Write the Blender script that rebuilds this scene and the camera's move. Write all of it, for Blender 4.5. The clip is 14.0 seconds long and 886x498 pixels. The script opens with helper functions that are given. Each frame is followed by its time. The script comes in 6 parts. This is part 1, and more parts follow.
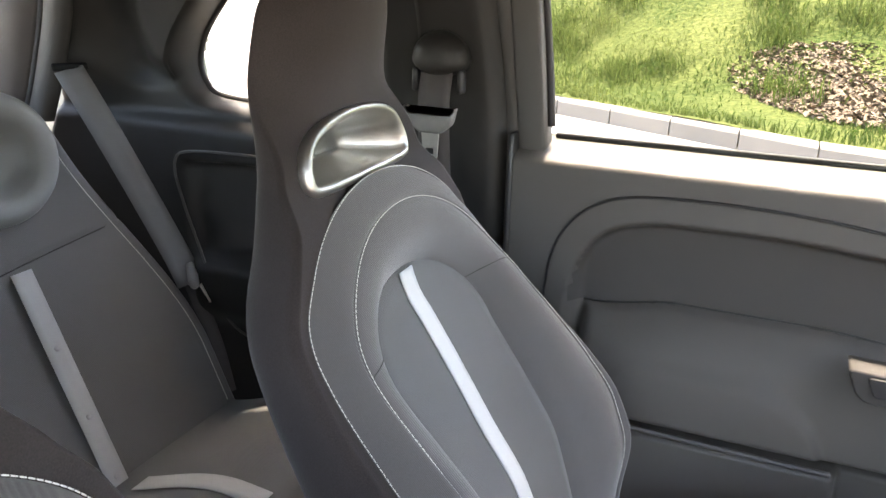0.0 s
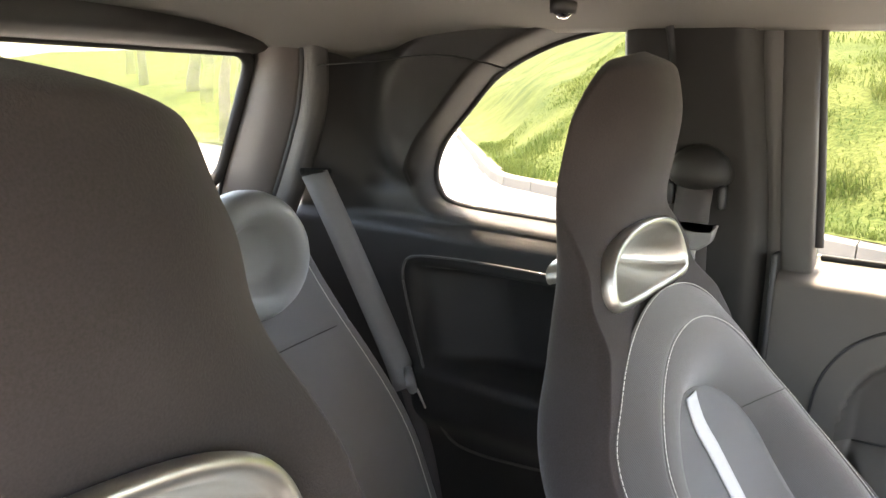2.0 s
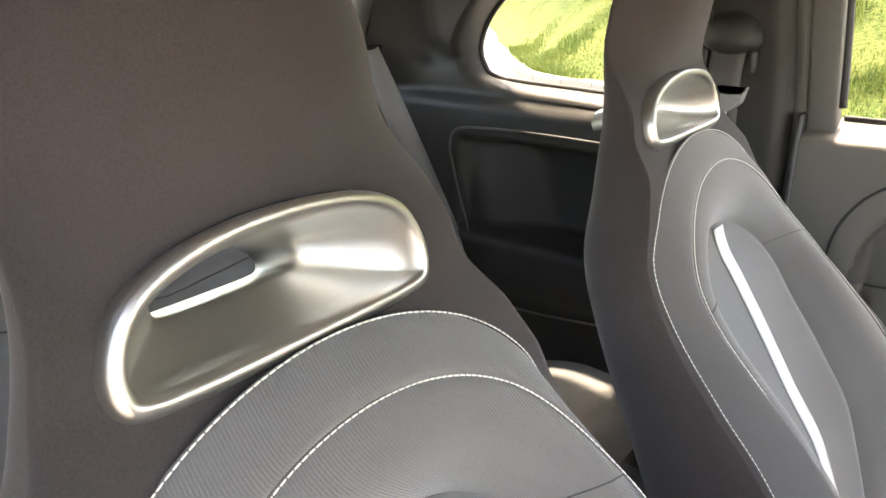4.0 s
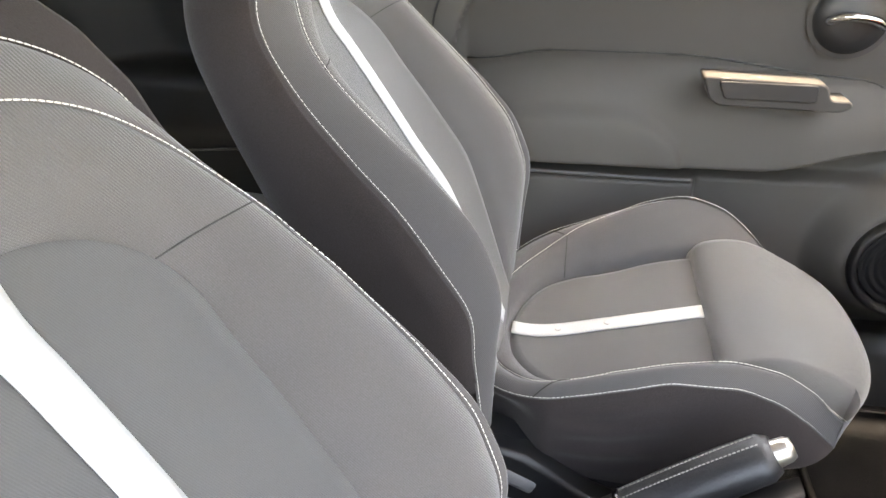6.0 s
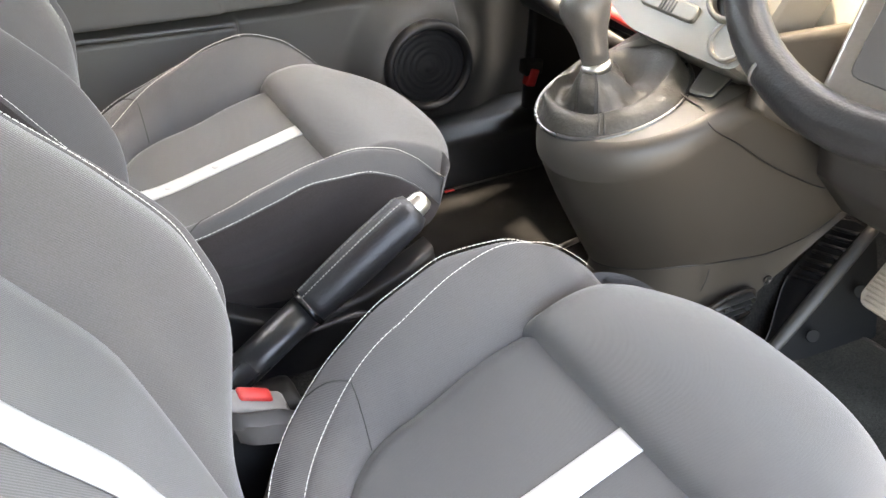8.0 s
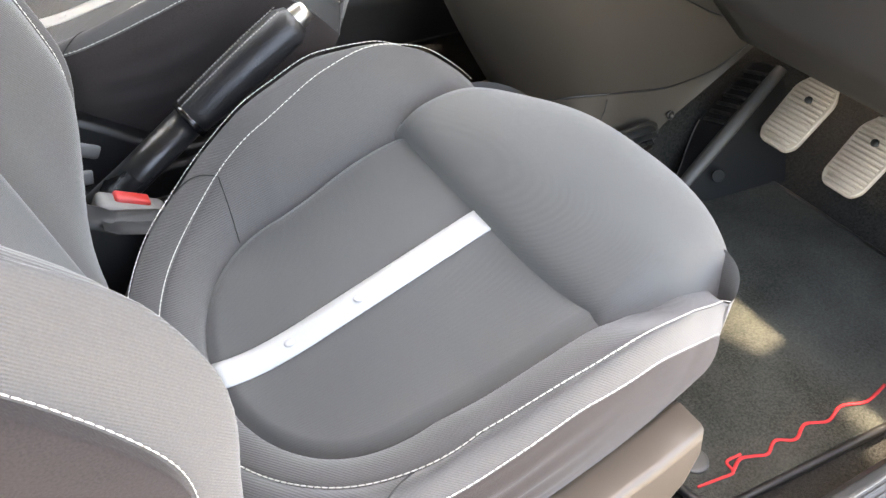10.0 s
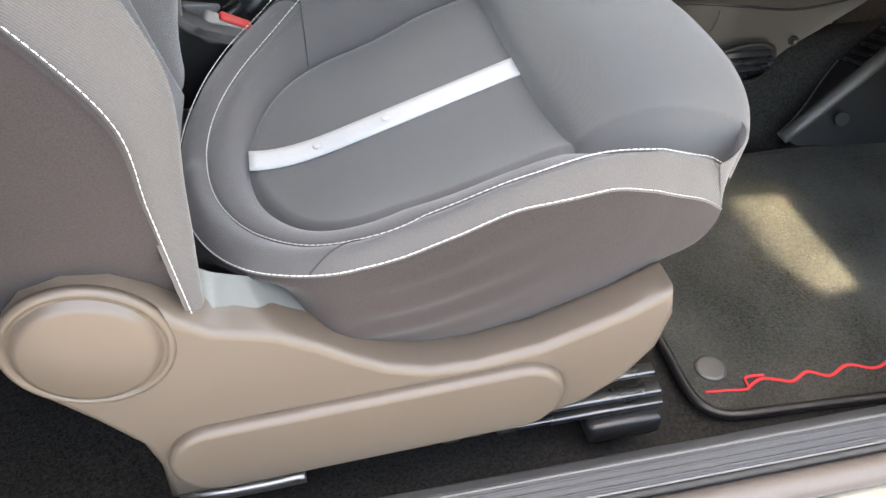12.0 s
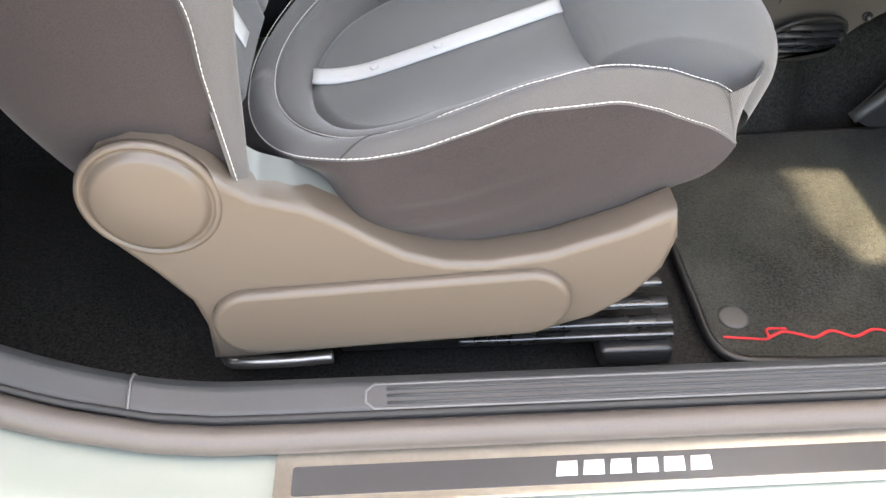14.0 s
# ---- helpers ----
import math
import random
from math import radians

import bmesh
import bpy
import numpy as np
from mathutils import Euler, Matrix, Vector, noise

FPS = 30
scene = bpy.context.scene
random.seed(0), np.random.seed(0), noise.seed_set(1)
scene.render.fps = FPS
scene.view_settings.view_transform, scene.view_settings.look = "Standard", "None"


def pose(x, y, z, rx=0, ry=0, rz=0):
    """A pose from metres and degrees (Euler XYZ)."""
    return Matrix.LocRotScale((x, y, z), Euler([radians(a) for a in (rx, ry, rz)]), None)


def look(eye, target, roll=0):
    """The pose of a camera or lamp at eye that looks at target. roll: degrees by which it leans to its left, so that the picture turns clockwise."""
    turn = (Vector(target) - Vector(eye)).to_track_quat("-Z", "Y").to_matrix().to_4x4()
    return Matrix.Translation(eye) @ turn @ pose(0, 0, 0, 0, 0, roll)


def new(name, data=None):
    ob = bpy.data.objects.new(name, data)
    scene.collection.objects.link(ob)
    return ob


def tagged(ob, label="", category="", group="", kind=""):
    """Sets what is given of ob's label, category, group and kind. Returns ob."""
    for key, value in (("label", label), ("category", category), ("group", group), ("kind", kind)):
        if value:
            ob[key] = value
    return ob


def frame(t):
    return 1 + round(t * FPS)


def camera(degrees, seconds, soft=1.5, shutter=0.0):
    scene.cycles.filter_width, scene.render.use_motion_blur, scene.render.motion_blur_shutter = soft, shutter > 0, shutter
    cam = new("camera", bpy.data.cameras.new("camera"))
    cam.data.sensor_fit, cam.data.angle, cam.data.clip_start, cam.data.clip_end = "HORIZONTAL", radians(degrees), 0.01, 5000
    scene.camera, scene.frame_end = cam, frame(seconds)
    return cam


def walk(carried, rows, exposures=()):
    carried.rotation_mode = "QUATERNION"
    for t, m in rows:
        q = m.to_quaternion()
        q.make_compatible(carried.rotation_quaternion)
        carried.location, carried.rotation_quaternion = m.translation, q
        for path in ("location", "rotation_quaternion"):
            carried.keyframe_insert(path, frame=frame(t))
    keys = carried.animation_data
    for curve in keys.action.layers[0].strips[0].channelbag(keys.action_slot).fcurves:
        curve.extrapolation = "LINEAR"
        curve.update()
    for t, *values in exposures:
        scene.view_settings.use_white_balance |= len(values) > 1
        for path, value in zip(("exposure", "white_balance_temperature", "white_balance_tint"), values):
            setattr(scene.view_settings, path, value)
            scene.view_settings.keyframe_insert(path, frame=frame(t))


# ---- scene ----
cam = camera(58.5, 14.0)
PATH = [
    (0, (0.1303, -0.4105, 1.1603), (-0.6035, 1.3281, 0.4980), 1.38),
    (0.5, (0.0817, -0.4084, 1.1637), (-0.7846, 1.3023, 0.5952), 1.35),
    (1, (0.0375, -0.4068, 1.1519), (-0.8978, 1.3028, 0.7018), 1.25),
    (1.5, (0.0123, -0.4279, 1.1488), (-0.9717, 1.2620, 0.7293), 1.45),
    (2, (-0.0078, -0.4472, 1.1505), (-1.0969, 1.1808, 0.7462), 1.77),
    (2.2, (-0.0112, -0.4560, 1.1488), (-1.1668, 1.1281, 0.7550), 1.77),
    (4.3, (0.0560, -0.5767, 1.1022), (-1.0299, 0.9567, 0.4169), 0.71),
    (4.5, (0.0683, -0.5821, 1.0929), (-0.9571, 0.9886, 0.3991), -1.89),
    (5, (0.0496, -0.6085, 1.0689), (-0.7131, 1.0695, 0.2926), -1.31),
    (5.5, (0.0412, -0.6064, 1.0522), (-0.4647, 1.1305, 0.1993), -0.37),
    (6, (0.0659, -0.5713, 1.0182), (-0.2203, 1.1801, 0.0959), -0.27),
    (6.5, (0.0344, -0.5740, 0.9796), (0.0754, 1.1730, 0.0068), -0.16),
    (7, (-0.0179, -0.5845, 0.9689), (0.4418, 1.0706, -0.0555), 0.94),
    (7.5, (-0.0378, -0.5924, 0.9554), (0.6888, 0.9381, -0.1075), 1.50),
    (8, (-0.0502, -0.6157, 0.9518), (0.7736, 0.8271, -0.1616), 1.75),
    (8.5, (-0.0486, -0.6399, 0.9394), (0.8041, 0.7435, -0.2264), 2.05),
    (9, (-0.0411, -0.6614, 0.9252), (0.8139, 0.6782, -0.2891), 2.21),
    (9.2, (-0.0369, -0.6737, 0.9155), (0.8169, 0.6541, -0.3125), 2.15),
    (11.3, (0.0885, -0.8357, 0.8283), (0.6260, 0.5483, -0.5117), 2.48),
    (11.5, (0.0899, -0.8492, 0.8250), (0.5691, 0.5511, -0.5202), 2.36),
    (12, (0.1053, -0.8795, 0.8179), (0.4542, 0.5534, -0.5331), 1.91),
    (12.5, (0.1263, -0.9116, 0.8130), (0.3722, 0.5399, -0.5408), 1.47),
    (13, (0.1447, -0.9433, 0.8123), (0.3206, 0.5179, -0.5419), 0.92),
    (13.5, (0.1512, -0.9639, 0.8063), (0.2830, 0.5036, -0.5461), 0.74),
    (14, (0.1547, -0.9833, 0.8036), (0.2470, 0.4859, -0.5502), 0.58),
]
EXPOSURE = [(0, 3.95, 7900, 14), (1, 4.08, 8150, 14), (2, 4.12, 8400, 14), (4.5, 4.38, 9000, 14), (5.5, 4.42, 9200, 14), (7, 4.68, 9000, 14), (9, 4.53, 9000, 12), (12, 4.12, 9000, 12), (14, 4.0, 9100, 12)]
walk(cam, [(t, look(eye, target, roll)) for t, eye, target, roll in PATH], EXPOSURE)


# ---- daylight ----
world = bpy.data.worlds.new("sky")
scene.world = world
world.use_nodes = True
_n = world.node_tree.nodes
_sky = _n.new("ShaderNodeTexSky")
_sky.sky_type = "NISHITA"
_sky.sun_disc = False
SUN_EL, SUN_AZ = 79.0, 100.0      # degrees; azimuth counted from +x towards +y
_sky.dust_density = 3.0
_sky.sun_elevation = radians(SUN_EL)
_sky.sun_rotation = radians(90 - SUN_AZ)
world.node_tree.links.new(_sky.outputs[0], _n["Background"].inputs[0])
_n["Background"].inputs[1].default_value = 0.15
sun = new("sun", bpy.data.lights.new("sun", "SUN"))
sun.data.energy, sun.data.angle, sun.data.color = 1.4, radians(2.0), (1.0, 0.94, 0.85)
_d = Vector((math.cos(radians(SUN_AZ)) * math.cos(radians(SUN_EL)), math.sin(radians(SUN_AZ)) * math.cos(radians(SUN_EL)), math.sin(radians(SUN_EL))))
sun.matrix_world = look(_d * 30, (0, 0, 0))

# ---- materials ----
def surface(name, color, rough=0.6, metal=0.0, vary=0.15, grain=120.0, patch=6.0, bump=0.15, depth=0.001,
            sheen=0.0, weave=0.0, coat=0.0, color2=None, rand=0.0):
    """Colour with grain and larger patches, uneven gloss and fine relief, in metres."""
    m = bpy.data.materials.new(name)
    m.use_nodes = True
    nt = m.node_tree
    N, L = nt.nodes, nt.links
    b = N["Principled BSDF"]
    b.inputs["Metallic"].default_value = metal
    if sheen:
        b.inputs["Sheen Weight"].default_value = sheen
        b.inputs["Sheen Roughness"].default_value = 0.5
    if coat:
        b.inputs["Coat Weight"].default_value = coat
        b.inputs["Coat Roughness"].default_value = 0.08
    co = N.new("ShaderNodeTexCoord")
    fine, big = N.new("ShaderNodeTexNoise"), N.new("ShaderNodeTexNoise")
    for t, s, d in ((fine, grain, 3), (big, patch, 4)):
        t.inputs["Scale"].default_value, t.inputs["Detail"].default_value = s, d
        L.new(co.outputs["Object"], t.inputs["Vector"])
    mixf = N.new("ShaderNodeMath")
    mixf.operation = "MULTIPLY_ADD"
    mixf.inputs[1].default_value, mixf.inputs[2].default_value = 0.5, 0.0
    L.new(fine.outputs[0], mixf.inputs[0])
    add = N.new("ShaderNodeMath")
    add.operation = "MULTIPLY_ADD"
    add.inputs[1].default_value = 0.5
    L.new(big.outputs[0], add.inputs[0])
    L.new(mixf.outputs[0], add.inputs[2])
    ramp = N.new("ShaderNodeValToRGB")
    c2 = color2 or color
    lo, hi = ramp.color_ramp.elements
    lo.position, hi.position = 0.3, 0.7
    lo.color = (*[c * (1 - vary) for c in color], 1)
    hi.color = (*[min(1, c * (1 + vary)) for c in c2], 1)
    L.new(add.outputs[0], ramp.inputs[0])
    col = ramp.outputs[0]
    if rand:
        info, hsv, mr = N.new("ShaderNodeObjectInfo"), N.new("ShaderNodeHueSaturation"), N.new("ShaderNodeMapRange")
        mr.inputs["To Min"].default_value, mr.inputs["To Max"].default_value = 1 - rand, 1 + rand
        L.new(info.outputs["Random"], mr.inputs["Value"])
        L.new(mr.outputs[0], hsv.inputs["Value"])
        L.new(col, hsv.inputs["Color"])
        col = hsv.outputs[0]
    rr = N.new("ShaderNodeMapRange")
    rr.inputs["To Min"].default_value, rr.inputs["To Max"].default_value = max(0.02, rough - 0.08), min(1, rough + 0.08)
    L.new(big.outputs[0], rr.inputs["Value"])
    L.new(rr.outputs[0], b.inputs["Roughness"])
    height = fine.outputs[0]
    if weave:
        w1 = N.new("ShaderNodeTexWave")
        w1.bands_direction = "DIAGONAL"
        w1.inputs["Scale"].default_value = weave
        w1.inputs["Distortion"].default_value = 0.4
        L.new(co.outputs["Object"], w1.inputs["Vector"])
        hm = N.new("ShaderNodeMath")
        hm.operation = "MULTIPLY_ADD"
        hm.inputs[1].default_value = 0.8
        L.new(w1.outputs[1], hm.inputs[0])
        L.new(fine.outputs[0], hm.inputs[2])
        height = hm.outputs[0]
        mc = N.new("ShaderNodeMixRGB")
        mc.blend_type = "MULTIPLY"
        mc.inputs[0].default_value = 0.13
        L.new(col, mc.inputs[1])
        L.new(w1.outputs[0], mc.inputs[2])
        col = mc.outputs[0]
    L.new(col, b.inputs["Base Color"])
    if bump:
        bp = N.new("ShaderNodeBump")
        bp.inputs["Strength"].default_value, bp.inputs["Distance"].default_value = bump, depth
        L.new(height, bp.inputs["Height"])
        L.new(bp.outputs[0], b.inputs["Normal"])
    return m


M_WEAVE = surface("grey ribbed seat cloth", (0.077, 0.073, 0.071), 0.85, vary=0.18, grain=900, patch=5, bump=0.5, depth=0.0005, sheen=0.25, weave=260)
M_INSERT = surface("grey seat insert cloth", (0.068, 0.068, 0.067), 0.85, vary=0.1, grain=1200, patch=5, bump=0.3, depth=0.0004, sheen=0.25, weave=360)
M_VELOUR = surface("charcoal velour", (0.027, 0.0212, 0.0208), 0.95, vary=0.4, grain=800, patch=6, bump=0.35, depth=0.0008, sheen=0.09)
M_STRIPE = surface("white woven stripe", (0.45, 0.455, 0.45), 0.7, vary=0.05, grain=700, patch=20, bump=0.3, depth=0.0004)
M_THREAD = surface("white thread", (0.58, 0.56, 0.51), 0.8, vary=0.1, grain=900, patch=30, bump=0)
M_SEAM = surface("dark seam", (0.035, 0.034, 0.033), 0.9, vary=0.1, bump=0)
M_SATIN = surface("satin metal", (0.50, 0.485, 0.455), 0.38, metal=1.0, vary=0.04, grain=300, patch=12, bump=0.05)
M_PLAST = surface("dark grey grained plastic", (0.035, 0.033, 0.032), 0.55, vary=0.08, grain=1400, patch=9, bump=0.25, depth=0.0004)
M_PLASTG = surface("mid grey grained plastic", (0.06, 0.057, 0.054), 0.5, vary=0.08, grain=1400, patch=9, bump=0.25, depth=0.0004)
# dark grey plastic, coloured brown-grey as sun and sky light it
M_COVER_LIT = surface("brown grey seat plastic as lit", (0.090, 0.071, 0.056), 0.34, vary=0.08, grain=1500, patch=7, bump=0.2, depth=0.0003)
M_BLACK = surface("black plastic", (0.008, 0.008, 0.0088), 0.46, vary=0.1, grain=900, patch=9, bump=0.1, depth=0.0003)
M_GLOSS = surface("glossy black plastic", (0.01, 0.01, 0.011), 0.15, vary=0.1, grain=300, patch=9, bump=0)
M_RUBBER = surface("black rubber", (0.018, 0.017, 0.017), 0.7, vary=0.15, grain=500, patch=10, bump=0.1)
M_CARPET = surface("black carpet", (0.004, 0.004, 0.0045), 1.0, vary=0.6, grain=900, patch=300, bump=0.9, depth=0.002, color2=(0.03, 0.0295, 0.028))
# lit copy of the mat pile, for the sunny driver's side
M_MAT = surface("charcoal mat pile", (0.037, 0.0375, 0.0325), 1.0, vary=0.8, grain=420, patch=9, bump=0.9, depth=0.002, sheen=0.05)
M_RED = surface("red plastic", (0.45, 0.022, 0.02), 0.45, vary=0.05, bump=0)
M_REDTHREAD = surface("red embroidery", (0.5, 0.02, 0.025), 0.8, vary=0.1, grain=800, patch=20, bump=0.3, depth=0.0005)
M_BELT = surface("grey belt webbing", (0.19, 0.19, 0.192), 0.6, vary=0.08, grain=800, patch=8, bump=0.4, depth=0.0004, weave=260)
M_LEATHER = surface("black grained leather", (0.02, 0.02, 0.021), 0.42, vary=0.2, grain=420, patch=9, bump=0.5, depth=0.0007)
M_LINER = surface("grey headliner", (0.155, 0.15, 0.137), 0.95, vary=0.06, grain=600, patch=5, bump=0.3, depth=0.0006)
M_PILLAR = surface("grey pillar trim", (0.06, 0.058, 0.054), 0.6, vary=0.06, grain=900, patch=6, bump=0.2, depth=0.0004)
M_REAR = surface("dark rear seat cloth", (0.135, 0.134, 0.132), 0.8, vary=0.12, grain=900, patch=6, bump=0.4, depth=0.0006, sheen=0.2, weave=260)
M_HEADR = surface("grey moulded head restraint", (0.20, 0.20, 0.198), 0.45, vary=0.06, grain=900, patch=8, bump=0.15, depth=0.0003)
M_SILVER = surface("silver console paint", (0.15, 0.144, 0.128), 0.38, metal=0.45, vary=0.05, grain=800, patch=10, bump=0.05)
M_CONSOLE = surface("taupe console plastic", (0.034, 0.0295, 0.0245), 0.44, vary=0.08, grain=900, patch=7, bump=0.15, depth=0.0003)
M_ALU = surface("brushed aluminium", (0.55, 0.53, 0.49), 0.38, metal=1.0, vary=0.08, grain=200, patch=20, bump=0.1)
M_CHROME = surface("chrome", (0.85, 0.85, 0.85), 0.08, metal=1.0, vary=0.02, bump=0)
M_PAINT = surface("grey green car paint", (0.27, 0.295, 0.262), 0.16, metal=0.2, vary=0.03, grain=900, patch=6, bump=0, coat=0.8)
M_WHITE = surface("white print", (0.8, 0.8, 0.8), 0.5, vary=0.03, bump=0)
M_CREAM = surface("cream dash panel", (0.55, 0.52, 0.44), 0.3, vary=0.04, bump=0, coat=0.4)
M_METAL = surface("black steel rail", (0.03, 0.03, 0.03), 0.3, metal=0.6, vary=0.2, grain=200, patch=20, bump=0.1)


def glass(name):
    m = bpy.data.materials.new(name)
    m.use_nodes = True
    b = m.node_tree.nodes["Principled BSDF"]
    b.inputs["Base Color"].default_value = (0.9, 0.94, 0.92, 1)
    b.inputs["Roughness"].default_value = 0.02
    b.inputs["Transmission Weight"].default_value = 1.0
    b.inputs["IOR"].default_value = 1.02
    return m


M_GLASS = glass("window glass")
M_DOOR = surface("dark grey door plastic", (0.057, 0.0525, 0.047), 0.62, vary=0.06, grain=1300, patch=6, bump=0.25, depth=0.0004)
M_SILLP = surface("charcoal sill plastic", (0.027, 0.029, 0.031), 0.5, vary=0.2, grain=1100, patch=8, bump=0.35, depth=0.0005)
M_SEALB = surface("brown grey soft rubber", (0.080, 0.067, 0.060), 0.5, vary=0.12, grain=700, patch=10, bump=0.1)
M_BAND = surface("dark satin band", (0.05, 0.05, 0.052), 0.35, vary=0.05, bump=0)
M_GRASSY = surface("grassy soil", (0.018, 0.050, 0.007), 0.95, vary=0.5, grain=26, patch=0.9, bump=0.9, depth=0.03, color2=(0.062, 0.066, 0.022))
M_BLADE = surface("grass blades", (0.026, 0.074, 0.012), 0.8, vary=0.4, grain=20, patch=0.8, bump=0, color2=(0.075, 0.083, 0.026))
M_CHIPS = surface("wood chips", (0.13, 0.092, 0.058), 0.9, vary=0.4, grain=60, patch=6, bump=0.2)
M_ROAD = surface("pale concrete", (0.2, 0.185, 0.165), 0.9, vary=0.15, grain=60, patch=0.7, bump=0.3, depth=0.003)
M_KERB = surface("kerb concrete", (0.15, 0.13, 0.11), 0.9, vary=0.15, grain=80, patch=3, bump=0.3, depth=0.003, rand=0.06)
M_BARK = surface("grey bark", (0.16, 0.13, 0.1), 0.95, vary=0.3, grain=40, patch=4, bump=0.5, depth=0.01)
M_LEAF = surface("light green leaves", (0.12, 0.2, 0.03), 0.7, vary=0.35, grain=10, patch=2, bump=0)
M_BELTD = surface("dark belt webbing", (0.048, 0.041, 0.040), 0.6, vary=0.08, grain=800, patch=8, bump=0.4, depth=0.0004, weave=260)
M_GLOSSY = surface("smooth black plastic", (0.015, 0.016, 0.017), 0.28, vary=0.1, grain=300, patch=9, bump=0.03)
M_THREADG = surface("grey thread", (0.25, 0.24, 0.22), 0.8, vary=0.1, bump=0)
M_SILVERD = surface("satin silver taupe paint", (0.095, 0.088, 0.076), 0.42, metal=0.3, vary=0.05, grain=800, patch=10, bump=0.05)
M_BOOT = surface("soft black leather", (0.034, 0.031, 0.026), 0.5, vary=0.3, grain=260, patch=30, bump=0.6, depth=0.0012)
M_SATIN2 = surface("satin grey metal", (0.34, 0.32, 0.30), 0.36, metal=0.9, vary=0.06, grain=300, patch=12, bump=0.05)
M_SEAMG = surface("grey rim seam", (0.16, 0.155, 0.15), 0.6, vary=0.1, bump=0)
M_KNOB = surface("grained grey knob", (0.10, 0.093, 0.085), 0.36, metal=0.4, vary=0.1, grain=500, patch=20, bump=0.4, depth=0.0006)
M_PEDAL = surface("worn pale pedal metal", (0.42, 0.36, 0.29), 0.5, metal=0.35, vary=0.12, grain=300, patch=20, bump=0.1)
M_STEEL = surface("dark bare steel", (0.12, 0.12, 0.12), 0.28, metal=0.9, vary=0.15, grain=200, patch=20, bump=0.05)


def leafy(m, share):
    """Lets light through thin blades and leaves."""
    nt = m.node_tree
    out, b = nt.nodes["Material Output"], nt.nodes["Principled BSDF"]
    tr, mix = nt.nodes.new("ShaderNodeBsdfTranslucent"), nt.nodes.new("ShaderNodeMixShader")
    mix.inputs[0].default_value = share
    nt.links.new(b.inputs["Base Color"].links[0].from_socket, tr.inputs["Color"])
    nt.links.new(b.outputs[0], mix.inputs[1])
    nt.links.new(tr.outputs[0], mix.inputs[2])
    nt.links.new(mix.outputs[0], out.inputs["Surface"])


leafy(M_BLADE, 0.5)
leafy(M_LEAF, 0.5)
M_DULL = surface("dull black plastic", (0.009, 0.009, 0.0095), 0.7, vary=0.15, grain=900, patch=12, bump=0.1, depth=0.0003)
for _m, _k in ((M_BLADE, 0.05), (M_GRASSY, 0.05), (M_CARPET, 0.05), (M_MAT, 0.05), (M_VELOUR, 0.3), (M_DULL, 0.25), (M_REAR, 0.3)):
    _m.node_tree.nodes["Principled BSDF"].inputs["Specular IOR Level"].default_value = _k
M_TRIM = surface("dark grained trim plastic", (0.0135, 0.0125, 0.0115), 0.52, vary=0.1, grain=1300, patch=7, bump=0.2, depth=0.0004)
M_TRIM.node_tree.nodes["Principled BSDF"].inputs["Specular IOR Level"].default_value = 0.35
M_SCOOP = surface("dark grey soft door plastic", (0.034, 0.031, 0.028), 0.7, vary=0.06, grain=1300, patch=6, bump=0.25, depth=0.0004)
M_LEDGE = surface("smooth pale grey plastic", (0.125, 0.135, 0.125), 0.28, vary=0.05, grain=900, patch=8, bump=0.05)
# same pile as the driver's mat, coloured darker for the shaded passenger footwell
M_MAT_SHADE = surface("mat pile darkened for shade", (0.009, 0.009, 0.0095), 1.0, vary=0.5, grain=600, patch=14, bump=0.9, depth=0.002)
M_MAT_SHADE.node_tree.nodes["Principled BSDF"].inputs["Specular IOR Level"].default_value = 0.05
M_EDGE = surface("worn grey plastic edge", (0.095, 0.095, 0.095), 0.5, vary=0.15, grain=400, patch=20, bump=0)

# ---- building tools ----
def thing(name, at, label, category, group="", kind=""):
    ob = new(name)
    ob.location = at
    ob.empty_display_size = 0.05
    return tagged(ob, label, category, group, kind)


def part(name, bm, material, parent, label=""):
    """Links a bmesh, given in world metres, as one mesh under a thing or a part."""
    me = bpy.data.meshes.new(name)
    bmesh.ops.recalc_face_normals(bm, faces=bm.faces)
    bm.to_mesh(me)
    bm.free()
    me.materials.append(material)
    ob = new(name, me)
    if parent:
        root = parent
        while root.parent:
            root = root.parent
        me.transform(Matrix.Translation(-root.location))
        ob.parent = parent
    if label:
        ob["label"] = label
    return ob


def solid(name, bm, material, label, category, group="", kind=""):
    """A top-level mesh, given in world metres, with its origin at its base."""
    me = bpy.data.meshes.new(name)
    bmesh.ops.recalc_face_normals(bm, faces=bm.faces)
    lo = Vector([min(v.co[i] for v in bm.verts) for i in range(3)])
    hi = Vector([max(v.co[i] for v in bm.verts) for i in range(3)])
    at = Vector(((lo.x + hi.x) / 2, (lo.y + hi.y) / 2, lo.z))
    bm.to_mesh(me)
    bm.free()
    me.transform(Matrix.Translation(-at))
    me.materials.append(material)
    ob = new(name, me)
    ob.location = at
    return tagged(ob, label, category, group, kind)


def smooth(bm, flag=True):
    for f in bm.faces:
        f.smooth = flag
    return bm


